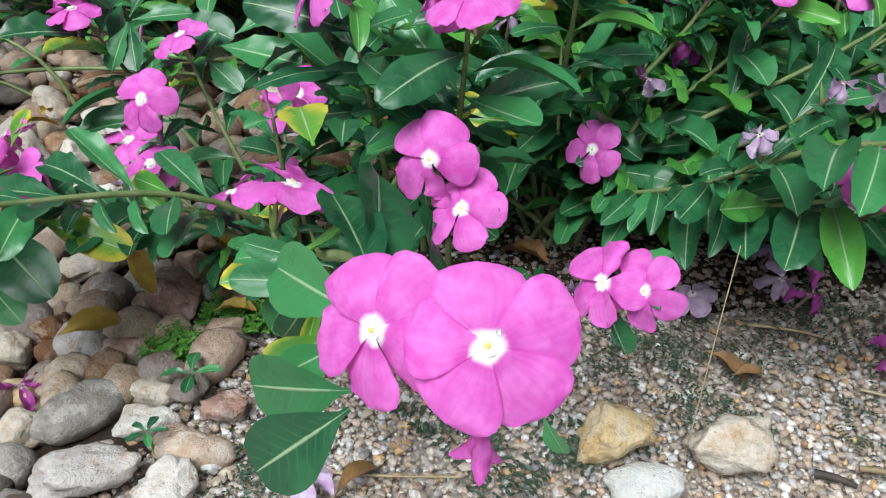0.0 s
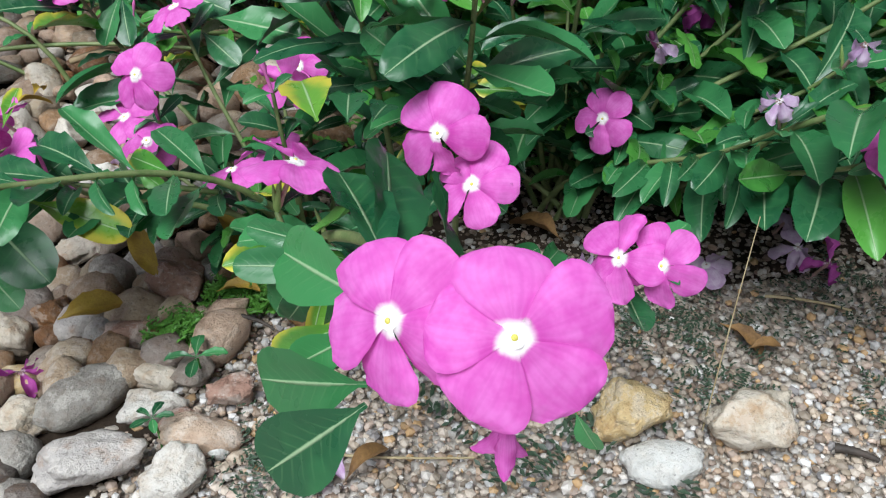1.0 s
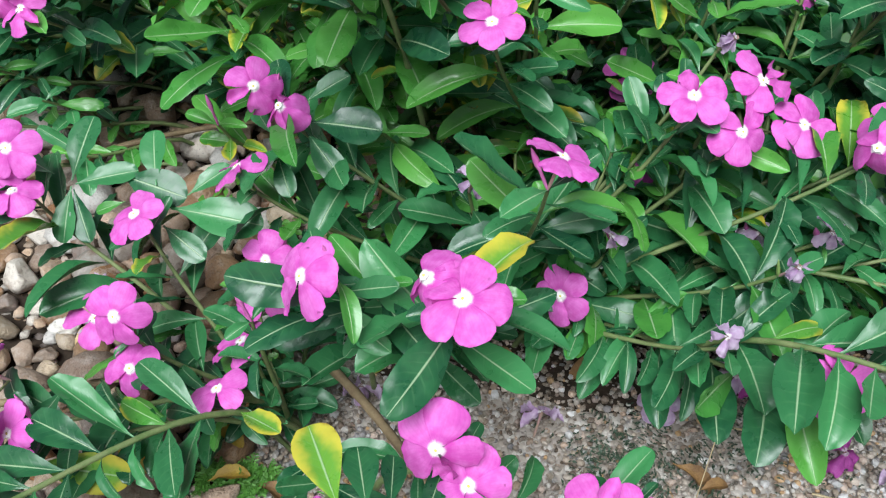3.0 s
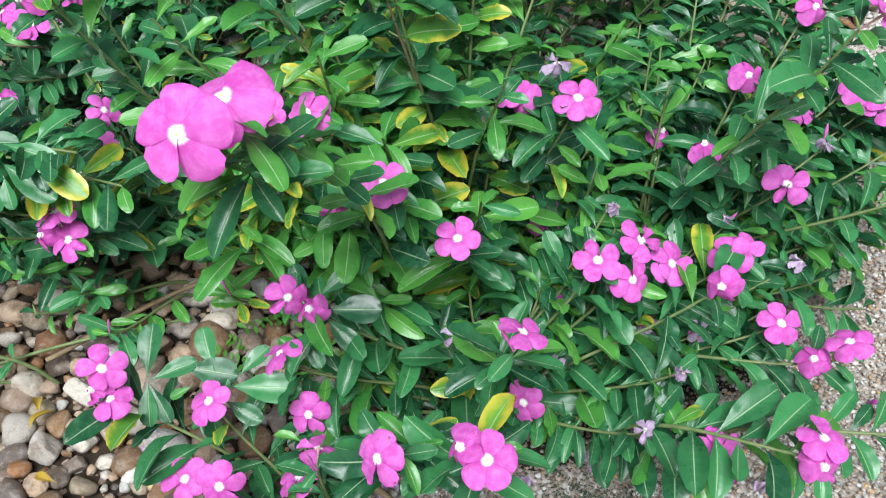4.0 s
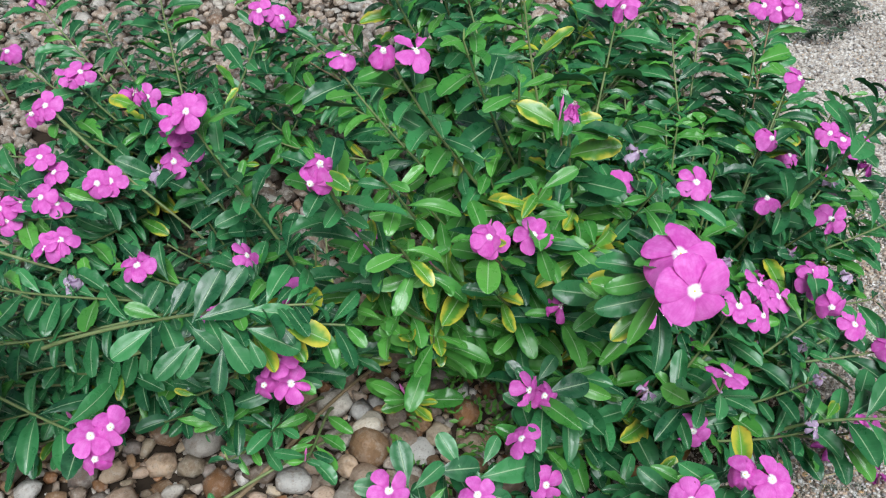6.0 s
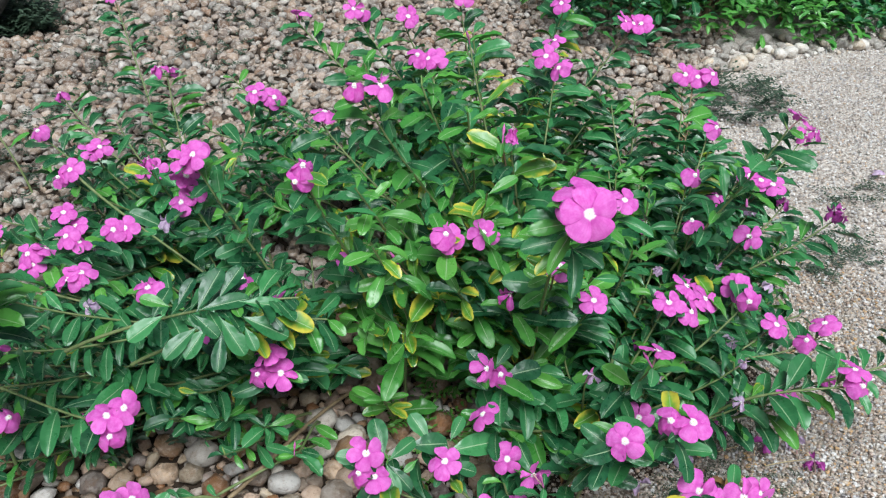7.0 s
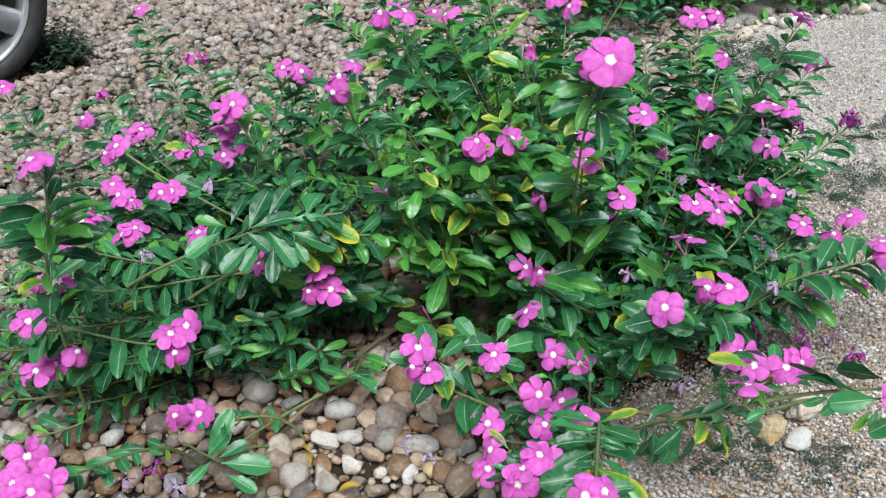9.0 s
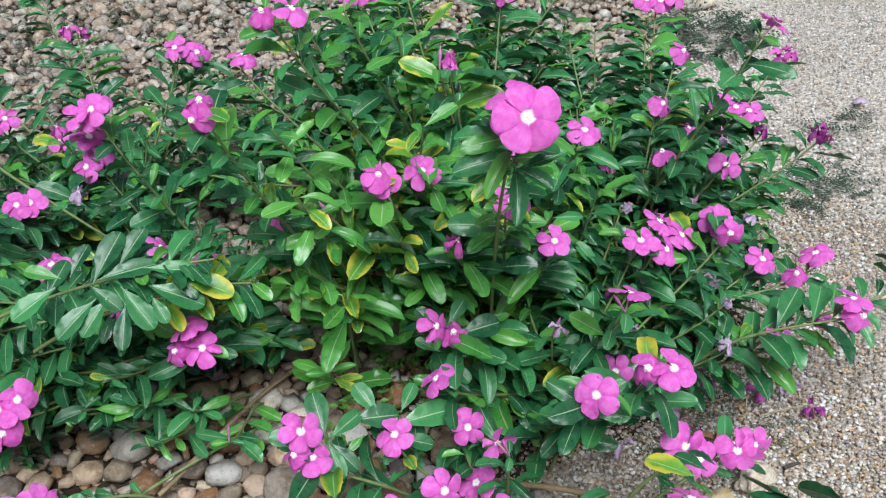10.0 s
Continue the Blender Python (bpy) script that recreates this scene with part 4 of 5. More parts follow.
front = Plant((0.20, 0.76, 0.0), "low periwinkle with branches lying over the sand")
front.shoot(broad=0.92, flowers=[(0.066, 0.578, 0.266)], size=0.0232, start=(0.08, 0.69, 0.01), normal=(-0.2, -0.6, 0.7))
front.shoot(broad=0.92, flowers=[(0.145, 0.555, 0.273), (0.127, 0.572, 0.271, -0.5, -0.2, 0.8)], size=0.0225, start=(0.12, 0.69, 0.01), normal=(-0.1, -0.6, 0.7))
front.shoot(broad=0.92, flowers=[(0.206, 0.672, 0.262)])
front.shoot(broad=0.92, flowers=[(0.348, 0.759, 0.252), (0.379, 0.746, 0.225), (0.331, 0.728, 0.234)])
front.shoot(broad=0.92, flowers=[(0.300, 0.745, 0.251)])
front.shoot(broad=0.92, flowers=[(0.462, 0.760, 0.216), (0.437, 0.742, 0.226)])
front.shoot(broad=0.92, flowers=[(0.397, 0.689, 0.250)])
front.shoot(broad=0.92, flowers=[(0.486, 0.642, 0.177), (0.515, 0.640, 0.197)], start=(0.33, 0.74, 0.08), rise=0.7)
front.shoot(broad=0.92, flowers=[(0.477, 0.687, 0.177)])
front.shoot(broad=0.92, flowers=[(0.413, 0.532, 0.242), (0.405, 0.511, 0.234)], start=(0.28, 0.66, 0.06), rise=0.7, bare=0.25, out=(0.4, -0.3, 0.12))
front.shoot(broad=0.92, flowers=[(0.355, 0.567, 0.184)], rise=0.6, normal=(-0.1, -0.7, 0.6))
front.shoot(broad=0.92, flowers=[(0.561, 0.525, 0.246), (0.558, 0.508, 0.232)], rise=0.6, start=(0.36, 0.62, 0.11), bare=0.1, length=0.056, pairs=13)
front.shoot(broad=0.92, flowers=[(0.219, 0.690, 0.121)], normal=(0, -0.8, 0.5))
front.shoot(broad=0.92, flowers=[(0.297, 0.897, 0.168)])
front.shoot(broad=0.92, flowers=[(0.291, 0.779, 0.163)], state="wilted", material=WILTED)
front.shoot(broad=0.92, flowers=[(0.372, 0.739, 0.133)], state="wilted", material=FADED)
front.shoot(broad=0.92, flowers=[(-0.005, 0.746, 0.199)], normal=(-0.25, -0.5, 0.8))
front.shoot(broad=0.92, flowers=[(0.029, 0.758, 0.240), (0.013, 0.766, 0.250)])
front.shoot(broad=0.92, flowers=[(0.011, 0.710, 0.142)])
front.shoot(broad=0.92, flowers=[], tip=(0.10, 0.60, 0.235), start=(0.10, 0.70, 0.02), length=0.055)
front.shoot(broad=0.92, flowers=[(0.158, 0.727, 0.2)], state="wilted", material=FADED, size=0.015)
front.shoot(broad=0.92, flowers=[(0.35, 0.64, 0.2)], state="wilted", material=FADED, size=0.012)
front.shoot(broad=0.92, flowers=[(0.30, 0.60, 0.185)], state="wilted", material=FADED, length=0.045, size=0.012)
for spot in ((0.46, 0.80, 0.22), (0.52, 0.74, 0.20), (0.40, 0.70, 0.17), (0.60, 0.86, 0.24), (0.25, 0.70, 0.17), (0.34, 0.80, 0.26)):
    front.shoot(flowers=[spot], state="wilted", material=FADED, size=0.014, length=0.045)
front.fill(34, (0.30, 0.78), (0.24, 0.08), 0.25, broad=0.95, yellow=0.03, fresh=0.35)
front.laid((-0.15, -0.5, 0.9), (
        ((0.046, 0.774, 0.214), (0.094, 0.76, 0.219), 1.5, GREEN), ((0.043, 0.768, 0.21), (0.068, 0.735, 0.195), 1.2, GREEN), ((0.029, 0.787, 0.22), (0.02, 0.816, 0.239), 1.3, GREEN),
        ((0.042, 0.787, 0.222), (0.072, 0.797, 0.238), 1.3, GREEN), ((0.022, 0.759, 0.198), (0.031, 0.732, 0.184), 1.3, GREEN), ((0.018, 0.771, 0.206), (0.002, 0.793, 0.218), 1.2, GREEN)))
front.close()

low = Plant((0.02, 0.655, 0.0), "small periwinkle at the edge of the pebbles")
low.shoot(broad=0.92, flowers=[(0.171, 0.3225, 0.269, 0.03, -0.74, 0.66, 21), (0.141, 0.336, 0.259, -0.42, -0.72, 0.50, -82)], start=(0.088, 0.470, 0.180), bare=0.97, pairs=2, length=0.03, size=0.0222,
          out=(0.12, -0.4, 0.16), thick=0.0028, rise=0.2)
for foot, end, wide, kind in (
        ((0.131, 0.379, 0.235), (0.126, 0.447, 0.241), 1.12, GREEN), ((0.152, 0.365, 0.257), (0.147, 0.408, 0.246), 1.5, GREEN), ((0.134, 0.354, 0.248), (0.097, 0.383, 0.241), 1.25, GREEN),
        ((0.135, 0.333, 0.240), (0.103, 0.340, 0.229), 1.75, GREEN), ((0.137, 0.323, 0.244), (0.111, 0.316, 0.223), 1.7, GREEN), ((0.118, 0.385, 0.234), (0.085, 0.381, 0.236), 0.9, GREEN),
        ((0.115, 0.396, 0.232), (0.083, 0.400, 0.236), 0.75, GREEN), ((0.126, 0.357, 0.238), (0.102, 0.356, 0.223), 1.1, YELLOW), ((0.185, 0.317, 0.253), (0.190, 0.314, 0.244), 1.6, GREEN),
        ((0.136, 0.372, 0.240), (0.110, 0.430, 0.244), 0.9, GREEN), ((0.129, 0.352, 0.239), (0.111, 0.347, 0.229), 1.6, GREEN)):
    foot, end = Vector(foot), Vector(end)
    face = Vector((0.5, -0.75, 0.35)) if end.y > 0.4 else Vector((-0.4, -0.8, 0.75)) if end.y > 0.36 else Vector((-0.5, -0.85, 0.15))
    m = leaf_pose(foot, end - foot, face, (end - foot).length, rnd.uniform(-0.1, 0.1))
    low.leaf(m @ Matrix.Diagonal((1.04, wide, 1, 1)), kind, 3)
spent = part("flower", TUBE_MESH, low.thing, facing(Vector((0.0, 0.1, -1.0)), 0.0, (0.17, 0.332, 0.233)), "spent magenta flower hanging closed")
for k in range(4):
    m = Matrix.Rotation(1.57 * k, 4, "Z") @ Matrix.Rotation(radians(-78), 4, "Y")
    sub("petal", SHRUNK[PINK.name][k % 3], spent, m @ Matrix.Diagonal((0.018, 0.012, 0.012, 1)))
low.shoot(broad=0.92, flowers=[(0.080, 0.468, 0.219, 0.35, 0.25, 0.85)], start=(0.105, 0.41, 0.222), bare=0.6, pairs=2, length=0.03, normal=(0.3, -0.2, 0.8), buds=3)
low.shoot(broad=0.92, flowers=[(0.131, 0.516, 0.206), (0.147, 0.508, 0.185)], start=(0.09, 0.55, 0.10), length=0.042, normal=(-0.05, -0.75, 0.6))
low.shoot(broad=0.92, flowers=[(0.217, 0.511, 0.145), (0.236, 0.504, 0.147)], start=(0.12, 0.55, 0.07), length=0.045, normal=(-0.1, -0.6, 0.65))
low.shoot(broad=0.92, flowers=[], tip=(0.088, 0.470, 0.180), out=(0.1, -0.3, 0.3), bare=0.4, pairs=5, thick=0.0035, length=0.05)
for k in range(14):
    f = 0.2 + 0.03 * k
    at = Vector((0.03, 0.62, 0.07)).lerp(Vector((0.13, 0.37, 0.212)), f)
    way = Vector((rnd.uniform(-0.7, 0.9), rnd.uniform(-0.6, 0.2), rnd.uniform(-1.1, -0.1)))
    low.leaf(leaf_pose(at, way, Vector((0.2, -0.9, 0.7)), rnd.uniform(0.038, 0.056), rnd.uniform(-0.5, 0.5)), rnd.choice((GREEN, FRESH, YELLOW, GREEN)))
low.laid((0.2, -0.6, 0.9), (
        ((-0.106, 0.614, 0.128), (-0.125, 0.57, 0.124), 1.0, GREEN),
        ((-0.113, 0.563, 0.123), (-0.058, 0.561, 0.107), 1.15, YELLOW),
        ((-0.136, 0.548, 0.128), (-0.085, 0.514, 0.109), 1.35, GREEN),
        ((-0.137, 0.531, 0.106), (-0.101, 0.505, 0.096), 1.2, GREEN),
        ((-0.142, 0.601, 0.149), (-0.146, 0.632, 0.161), 0.8, YELLOW),
        ((0.09, 0.471, 0.235), (0.072, 0.515, 0.234), 1.25, YELLOW),
        ((0.102, 0.47, 0.236), (0.096, 0.503, 0.234), 1.3, GREEN),
        ((0.112, 0.469, 0.237), (0.113, 0.5, 0.231), 1.0, GREEN)))
low.laid((-0.15, -0.5, 0.9), (
        ((-0.133, 0.767, 0.171), (-0.123, 0.808, 0.199), 1.3, GREEN), ((-0.13, 0.764, 0.17), (-0.087, 0.772, 0.177), 1.1, GREEN), ((-0.133, 0.763, 0.169), (-0.137, 0.728, 0.148), 1.2, GREEN),
        ((-0.131, 0.761, 0.168), (-0.118, 0.728, 0.148), 1.1, GREEN), ((-0.146, 0.771, 0.174), (-0.184, 0.789, 0.187), 1.2, GREEN), ((-0.099, 0.771, 0.172), (-0.051, 0.754, 0.166), 1.5, GREEN),
        ((-0.071, 0.762, 0.169), (-0.077, 0.798, 0.192), 1.3, GREEN), ((-0.059, 0.747, 0.16), (0.006, 0.73, 0.16), 1.2, GREEN), ((-0.064, 0.736, 0.153), (-0.034, 0.713, 0.143), 1.3, GREEN),
        ((-0.047, 0.754, 0.166), (-0.018, 0.77, 0.18), 1.2, GREEN), ((-0.094, 0.754, 0.161), (-0.115, 0.749, 0.157), 1.1, FRESH)))
low.shoot(broad=0.92, flowers=[(-0.075, 0.722, 0.178)])
low.shoot(broad=0.92, flowers=[(-0.162, 0.755, 0.211), (-0.177, 0.748, 0.194), (-0.161, 0.738, 0.188)], start=(-0.03, 0.70, 0.01))
low.shoot(broad=0.92, flowers=[(-0.070, 0.638, 0.168), (-0.069, 0.629, 0.127)], length=0.04)
low.shoot(broad=0.92, flowers=[(-0.008, 0.671, 0.101)], length=0.04)
low.shoot(broad=0.92, flowers=[(-0.113, 0.687, 0.110)], length=0.04)
low.shoot(broad=0.92, flowers=[(-0.014, 0.622, 0.113)], length=0.04, size=0.02)
low.shoot(broad=0.92, flowers=[(0.017, 0.665, 0.154, 0.1, 0.75, -0.1)], length=0.04, size=0.02)
low.shoot(broad=0.92, flowers=[(-0.158, 0.618, 0.147), (-0.170, 0.606, 0.135), (-0.157, 0.557, 0.167), (-0.169, 0.551, 0.156), (-0.136, 0.555, 0.177)], length=0.05, rise=0.9, size=0.0205)
low.shoot(broad=0.92, flowers=[(-0.118, 0.567, 0.149)], length=0.045, rise=0.9, size=0.0195)
low.shoot(broad=0.92, flowers=[(-0.168, 0.448, 0.228), (-0.150, 0.440, 0.230)], length=0.055, rise=0.9, yellow=0.15)
low.fill(8, broad=0.92, middle=(-0.02, 0.70), spread=(0.12, 0.06), height=0.14, fresh=0.15, length=0.045)
low.close()

left = Plant((-0.08, 1.12, 0.0), "sprawling periwinkle with long leafy branches over the pebbles")
left.shoot([(-0.188, 1.206, 0.401), (-0.176, 1.222, 0.403), (-0.197, 1.216, 0.392)], normal=(-0.3, -0.1, 0.9))
left.shoot([(-0.193, 1.244, 0.350), (-0.210, 1.234, 0.316), (-0.190, 1.240, 0.322)])
left.shoot([(-0.488, 0.940, 0.500)], start=(-0.52, 1.10, 0.05), rise=0.8, size=0.024)
left.shoot([(-0.041, 1.028, 0.278)], yellow=0.4, fresh=0.2)
left.shoot([(-0.158, 0.988, 0.276)], yellow=0.35)
left.shoot([(-0.172, 1.108, 0.243)], yellow=0.1)
left.shoot([(-0.247, 1.045, 0.226)])
left.shoot([(-0.206, 0.930, 0.254), (-0.199, 0.912, 0.230), (-0.227, 0.921, 0.234)], yellow=0.15)
left.shoot([(-0.383, 0.946, 0.236), (-0.403, 0.948, 0.233), (-0.408, 0.932, 0.214)], rise=0.9, start=(-0.56, 1.2, 0.16), bare=0.7)
left.shoot([(-0.504, 1.062, 0.184), (-0.535, 1.103, 0.150), (-0.560, 1.090, 0.160)], rise=0.9)
left.shoot([(-0.546, 1.110, 0.224)], rise=0.9)
left.shoot([(-0.517, 1.104, 0.276), (-0.495, 1.101, 0.270)], rise=0.9, state="wilted")
left.shoot([(-0.474, 1.161, 0.296), (-0.483, 1.170, 0.310)])
left.shoot([(-0.295, 1.151, 0.247)])
left.shoot([(-0.376, 1.180, 0.227)], state="wilted", material=FADED)
left.shoot([(-0.436, 0.884, 0.161), (-0.406, 0.898, 0.137)], start=(-0.28, 0.90, 0.02), rise=0.8, length=0.036)
left.shoot([(-0.598, 0.764, 0.240), (-0.583, 0.781, 0.234), (-0.611, 0.786, 0.240), (-0.593, 0.839, 0.225)], start=(-0.42, 0.93, 0.03), rise=0.6, length=0.034)
left.shoot([], tip=(-0.16, 0.925, 0.325), start=(-0.42, 1.08, 0.24), buds=0, length=0.050, broad=0.9, bare=0.4, pairs=19, rise=0.3, fresh=0.04, yellow=0.06, out=(0.3, -0.15, 0.0))
left.shoot([], tip=(-0.13, 0.915, 0.285), start=(-0.35, 1.06, 0.20), buds=0, length=0.052, bare=0.5, pairs=9, rise=0.3, yellow=0.3, out=(0.3, -0.15, -0.05))
left.shoot([], tip=(-0.030, 0.893, 0.23), start=(0.0, 0.95, 0.0), fresh=0.98, length=0.07, broad=0.85, pairs=9, bare=0.45)
left.shoot([], tip=(-0.06, 0.90, 0.12), start=(-0.02, 0.95, 0.0), fresh=0.6, yellow=0.5, length=0.06, pairs=5)
left.fill(46, (-0.25, 1.19), (0.28, 0.18), 0.25, yellow=0.02, fresh=0.03, length=0.039, broad=0.72)
left.fill(9, (-0.22, 1.08), (0.24, 0.16), 0.30, yellow=0.06, fresh=0.05, length=0.054, broad=0.8)
left.shoot([], start=(-0.32, 1.5, 0.28), tip=(-0.12, 1.02, 0.14), bare=0.9, pairs=3, out=(0.2, -0.5, -0.2))
left.shoot([], start=(-0.48, 1.34, 0.22), tip=(-0.22, 1.10, 0.16), bare=0.85, pairs=3, out=(0.25, -0.25, -0.05))
left.shoot([], start=(-0.10, 1.12, 0.05), tip=(-0.42, 1.06, 0.12), bare=0.5, pairs=6, length=0.045)
left.shoot([], start=(-0.12, 1.02, 0.02), tip=(-0.28, 0.94, 0.10), bare=0.3, pairs=7, length=0.042, fresh=0.3)
left.shoot([], start=(-0.12, 1.00, 0.02), tip=(-0.20, 0.90, 0.09), bare=0.3, pairs=7, length=0.042, fresh=0.3)
left.fill(40, (-0.50, 1.28), (0.2, 0.28), 0.22, yellow=0.04, length=0.042, broad=0.8)
left.laid((0.1, -0.5, 0.9), (
        ((-0.401, 0.872, 0.069), (-0.350, 0.838, 0.062), 1.3, GREEN), ((-0.415, 0.882, 0.077), (-0.368, 0.897, 0.121), 0.95, GREEN), ((-0.412, 0.883, 0.076), (-0.380, 0.883, 0.103), 1.2, GREEN),
        ((-0.401, 0.862, 0.058), (-0.378, 0.825, 0.046), 1.1, GREEN), ((-0.410, 0.878, 0.074), (-0.447, 0.862, 0.070), 0.9, GREEN), ((-0.403, 0.877, 0.074), (-0.366, 0.868, 0.088), 1.1, GREEN)))
left.laid((-0.15, -0.45, 0.9), (
        ((-0.277, 0.955, 0.33), (-0.235, 0.981, 0.362), 1.15, GREEN), ((-0.249, 0.957, 0.336), (-0.211, 0.975, 0.361), 1.1, GREEN), ((-0.274, 0.956, 0.331), (-0.216, 0.947, 0.334), 1.0, GREEN),
        ((-0.227, 0.947, 0.331), (-0.181, 0.924, 0.322), 1.0, GREEN), ((-0.281, 0.954, 0.329), (-0.264, 0.927, 0.308), 1.2, GREEN), ((-0.255, 0.943, 0.323), (-0.243, 0.902, 0.29), 1.15, GREEN),
        ((-0.233, 0.935, 0.32), (-0.189, 0.898, 0.298), 1.1, GREEN), ((-0.203, 0.932, 0.323), (-0.159, 0.891, 0.302), 1.1, YELLOW), ((-0.281, 0.943, 0.319), (-0.328, 0.929, 0.303), 1.1, GREEN),
        ((-0.27, 0.94, 0.318), (-0.307, 0.922, 0.299), 1.2, GREEN), ((-0.311, 0.964, 0.335), (-0.358, 0.955, 0.325), 1.2, GREEN), ((-0.303, 0.968, 0.34), (-0.33, 0.985, 0.354), 1.2, FRESH),
        ((-0.257, 0.93, 0.311), (-0.279, 0.898, 0.283), 1.0, GREEN), ((-0.295, 0.966, 0.339), (-0.268, 0.983, 0.359), 1.1, GREEN), ((-0.232, 0.925, 0.311), (-0.229, 0.9, 0.291), 1.2, GREEN)))
part("stem", tube("stem", [Vector((-0.30, 0.91, 0.012)), Vector((-0.35, 0.90, 0.045)), Vector((-0.405, 0.876, 0.072)), Vector((-0.436, 0.880, 0.12))], 0.0022, 0.0014, STEM), left.thing)
for foot, tip, count, length, droop in (((-0.20, 1.03, 0.02), (-0.272, 0.958, 0.145), 12, 0.050, 0.15), ((-0.18, 1.00, 0.02), (-0.225, 0.935, 0.125), 10, 0.045, 0.2),
                                        ((-0.25, 1.05, 0.02), (-0.330, 0.990, 0.150), 10, 0.046, 0.25)):
    left.spray(foot, tip, count, length, (GREEN, GREEN, FRESH, GREEN), droop)
left.close()

back = Plant((-0.12, 1.50, 0.0), "loose periwinkle at the back of the pebble bed")
back.shoot([(0.016, 1.515, 0.331)])
back.shoot([(0.047, 1.500, 0.320)])
back.shoot([(-0.108, 1.669, 0.352), (-0.088, 1.672, 0.344)], state="wilted")
back.shoot([(-0.268, 1.840, 0.272)], state="wilted")
back.shoot([(-0.270, 1.587, 0.258), (-0.253, 1.585, 0.261)])
back.shoot([(-0.341, 1.486, 0.274), (-0.320, 1.486, 0.281)])
back.shoot([(-0.187, 1.580, 0.203), (-0.168, 1.573, 0.197)])
back.shoot([(-0.340, 1.637, 0.293)])
back.shoot([(-0.280, 1.335, 0.238), (-0.297, 1.333, 0.242)])
back.shoot([(-0.341, 1.423, 0.214), (-0.351, 1.437, 0.235)])
back.shoot([(-0.368, 1.290, 0.279), (-0.352, 1.284, 0.268)])
back.shoot([(-0.421, 1.377, 0.215), (-0.418, 1.366, 0.200), (-0.393, 1.375, 0.217)])
back.shoot([(-0.384, 1.250, 0.232), (-0.364, 1.252, 0.236)])
back.shoot([(-0.461, 1.500, 0.199)])
back.shoot([(-0.425, 2.060, 0.262)], start=(-0.36, 1.95, 0.0))
back.shoot([(-0.198, 1.475, 0.275)], state="wilted")
back.shoot([(-0.065, 2.211, 0.330)], start=(-0.06, 2.0, 0.0))
back.shoot([(-0.215, 1.323, 0.24)], state="wilted", material=FADED)
back.fill(28, (-0.2, 1.45), (0.28, 0.18), 0.26, yellow=0.025)
back.fill(14, (-0.36, 1.58), (0.2, 0.24), 0.22, length=0.046)
back.fill(10, (-0.15, 1.86), (0.22, 0.14), 0.22, length=0.046)
back.close()

tall = Plant((0.40, 1.30, 0.0), "tall leafy periwinkle at the back of the bush")
tall.shoot([(0.26, 1.592, 0.42), (0.275, 1.585, 0.415)])
tall.shoot([(0.167, 1.627, 0.42)])
tall.shoot([(0.675, 1.254, 0.42), (0.66, 1.26, 0.425), (0.69, 1.25, 0.418)])
tall.shoot([(0.492, 1.262, 0.42)])
tall.shoot([(0.55, 1.32, 0.46)], yellow=0.3)
tall.shoot([(0.40, 1.42, 0.47)], yellow=0.2)
tall.shoot([(0.30, 1.45, 0.44)])
tall.fill(42, (0.46, 1.36), (0.34, 0.26), 0.46, yellow=0.07, fresh=0.35)
tall.fill(14, (0.15, 1.42), (0.16, 0.2), 0.40, yellow=0.08, fresh=0.4)
tall.fill(16, (0.02, 1.72), (0.2, 0.2), 0.30, length=0.05)
tall.fill(10, (0.55, 1.62), (0.3, 0.12), 0.34, length=0.055)
tall.close()


# ---- small growth, litter and fallen flowers ----
TINY = blade([(0.0, 0.05), (0.45, 0.26), (1.0, 0.04)], 3, 0.3, 0.15, 0.1, 7)


def sprigs(name, label, middle, spread, count, size, height, material, stem=0.02, category="weed", lift=0.004):
    """A low patch of tiny leaves on creeping sprigs, as one mass."""
    v, t, u = TINY
    verts, tris, uv, n = [], [], [], 0
    for _ in range(count):
        a, r = rnd.uniform(0, 6.283), math.sqrt(rnd.random())
        x, y = middle[0] + spread[0] * r * math.cos(a), middle[1] + spread[1] * r * math.sin(a)
        heading, long = rnd.uniform(0, 6.283), stem * rnd.uniform(0.5, 1.3)
        top = rnd.uniform(0.3, 1.0) * height * (1 - 0.6 * r)
        for k in range(7):
            f = k / 6
            at = Vector((x + math.cos(heading) * long * f, y + math.sin(heading) * long * f, heap(x, y) + lift + top * (0.3 + 0.7 * f)))
            for sign in (1, -1):
                axis = Vector((math.cos(heading + sign * 1.2), math.sin(heading + sign * 1.2), rnd.uniform(-0.1, 0.6)))
                m = np.array(leaf_pose(at, axis, Vector((rnd.uniform(-0.4, 0.4), rnd.uniform(-0.4, 0.4), 1)), size * rnd.uniform(0.6, 1.2), 0.0))
                verts.append(v @ m[:3, :3].T + m[:3, 3])
                tris.append(t + n)
                uv.append(u)
                n += len(v)
    ob = new(name, tri_mesh(name, np.concatenate(verts), np.concatenate(tris), np.concatenate(uv), material))
    return tagged(ob, label, category, kind="stuff")


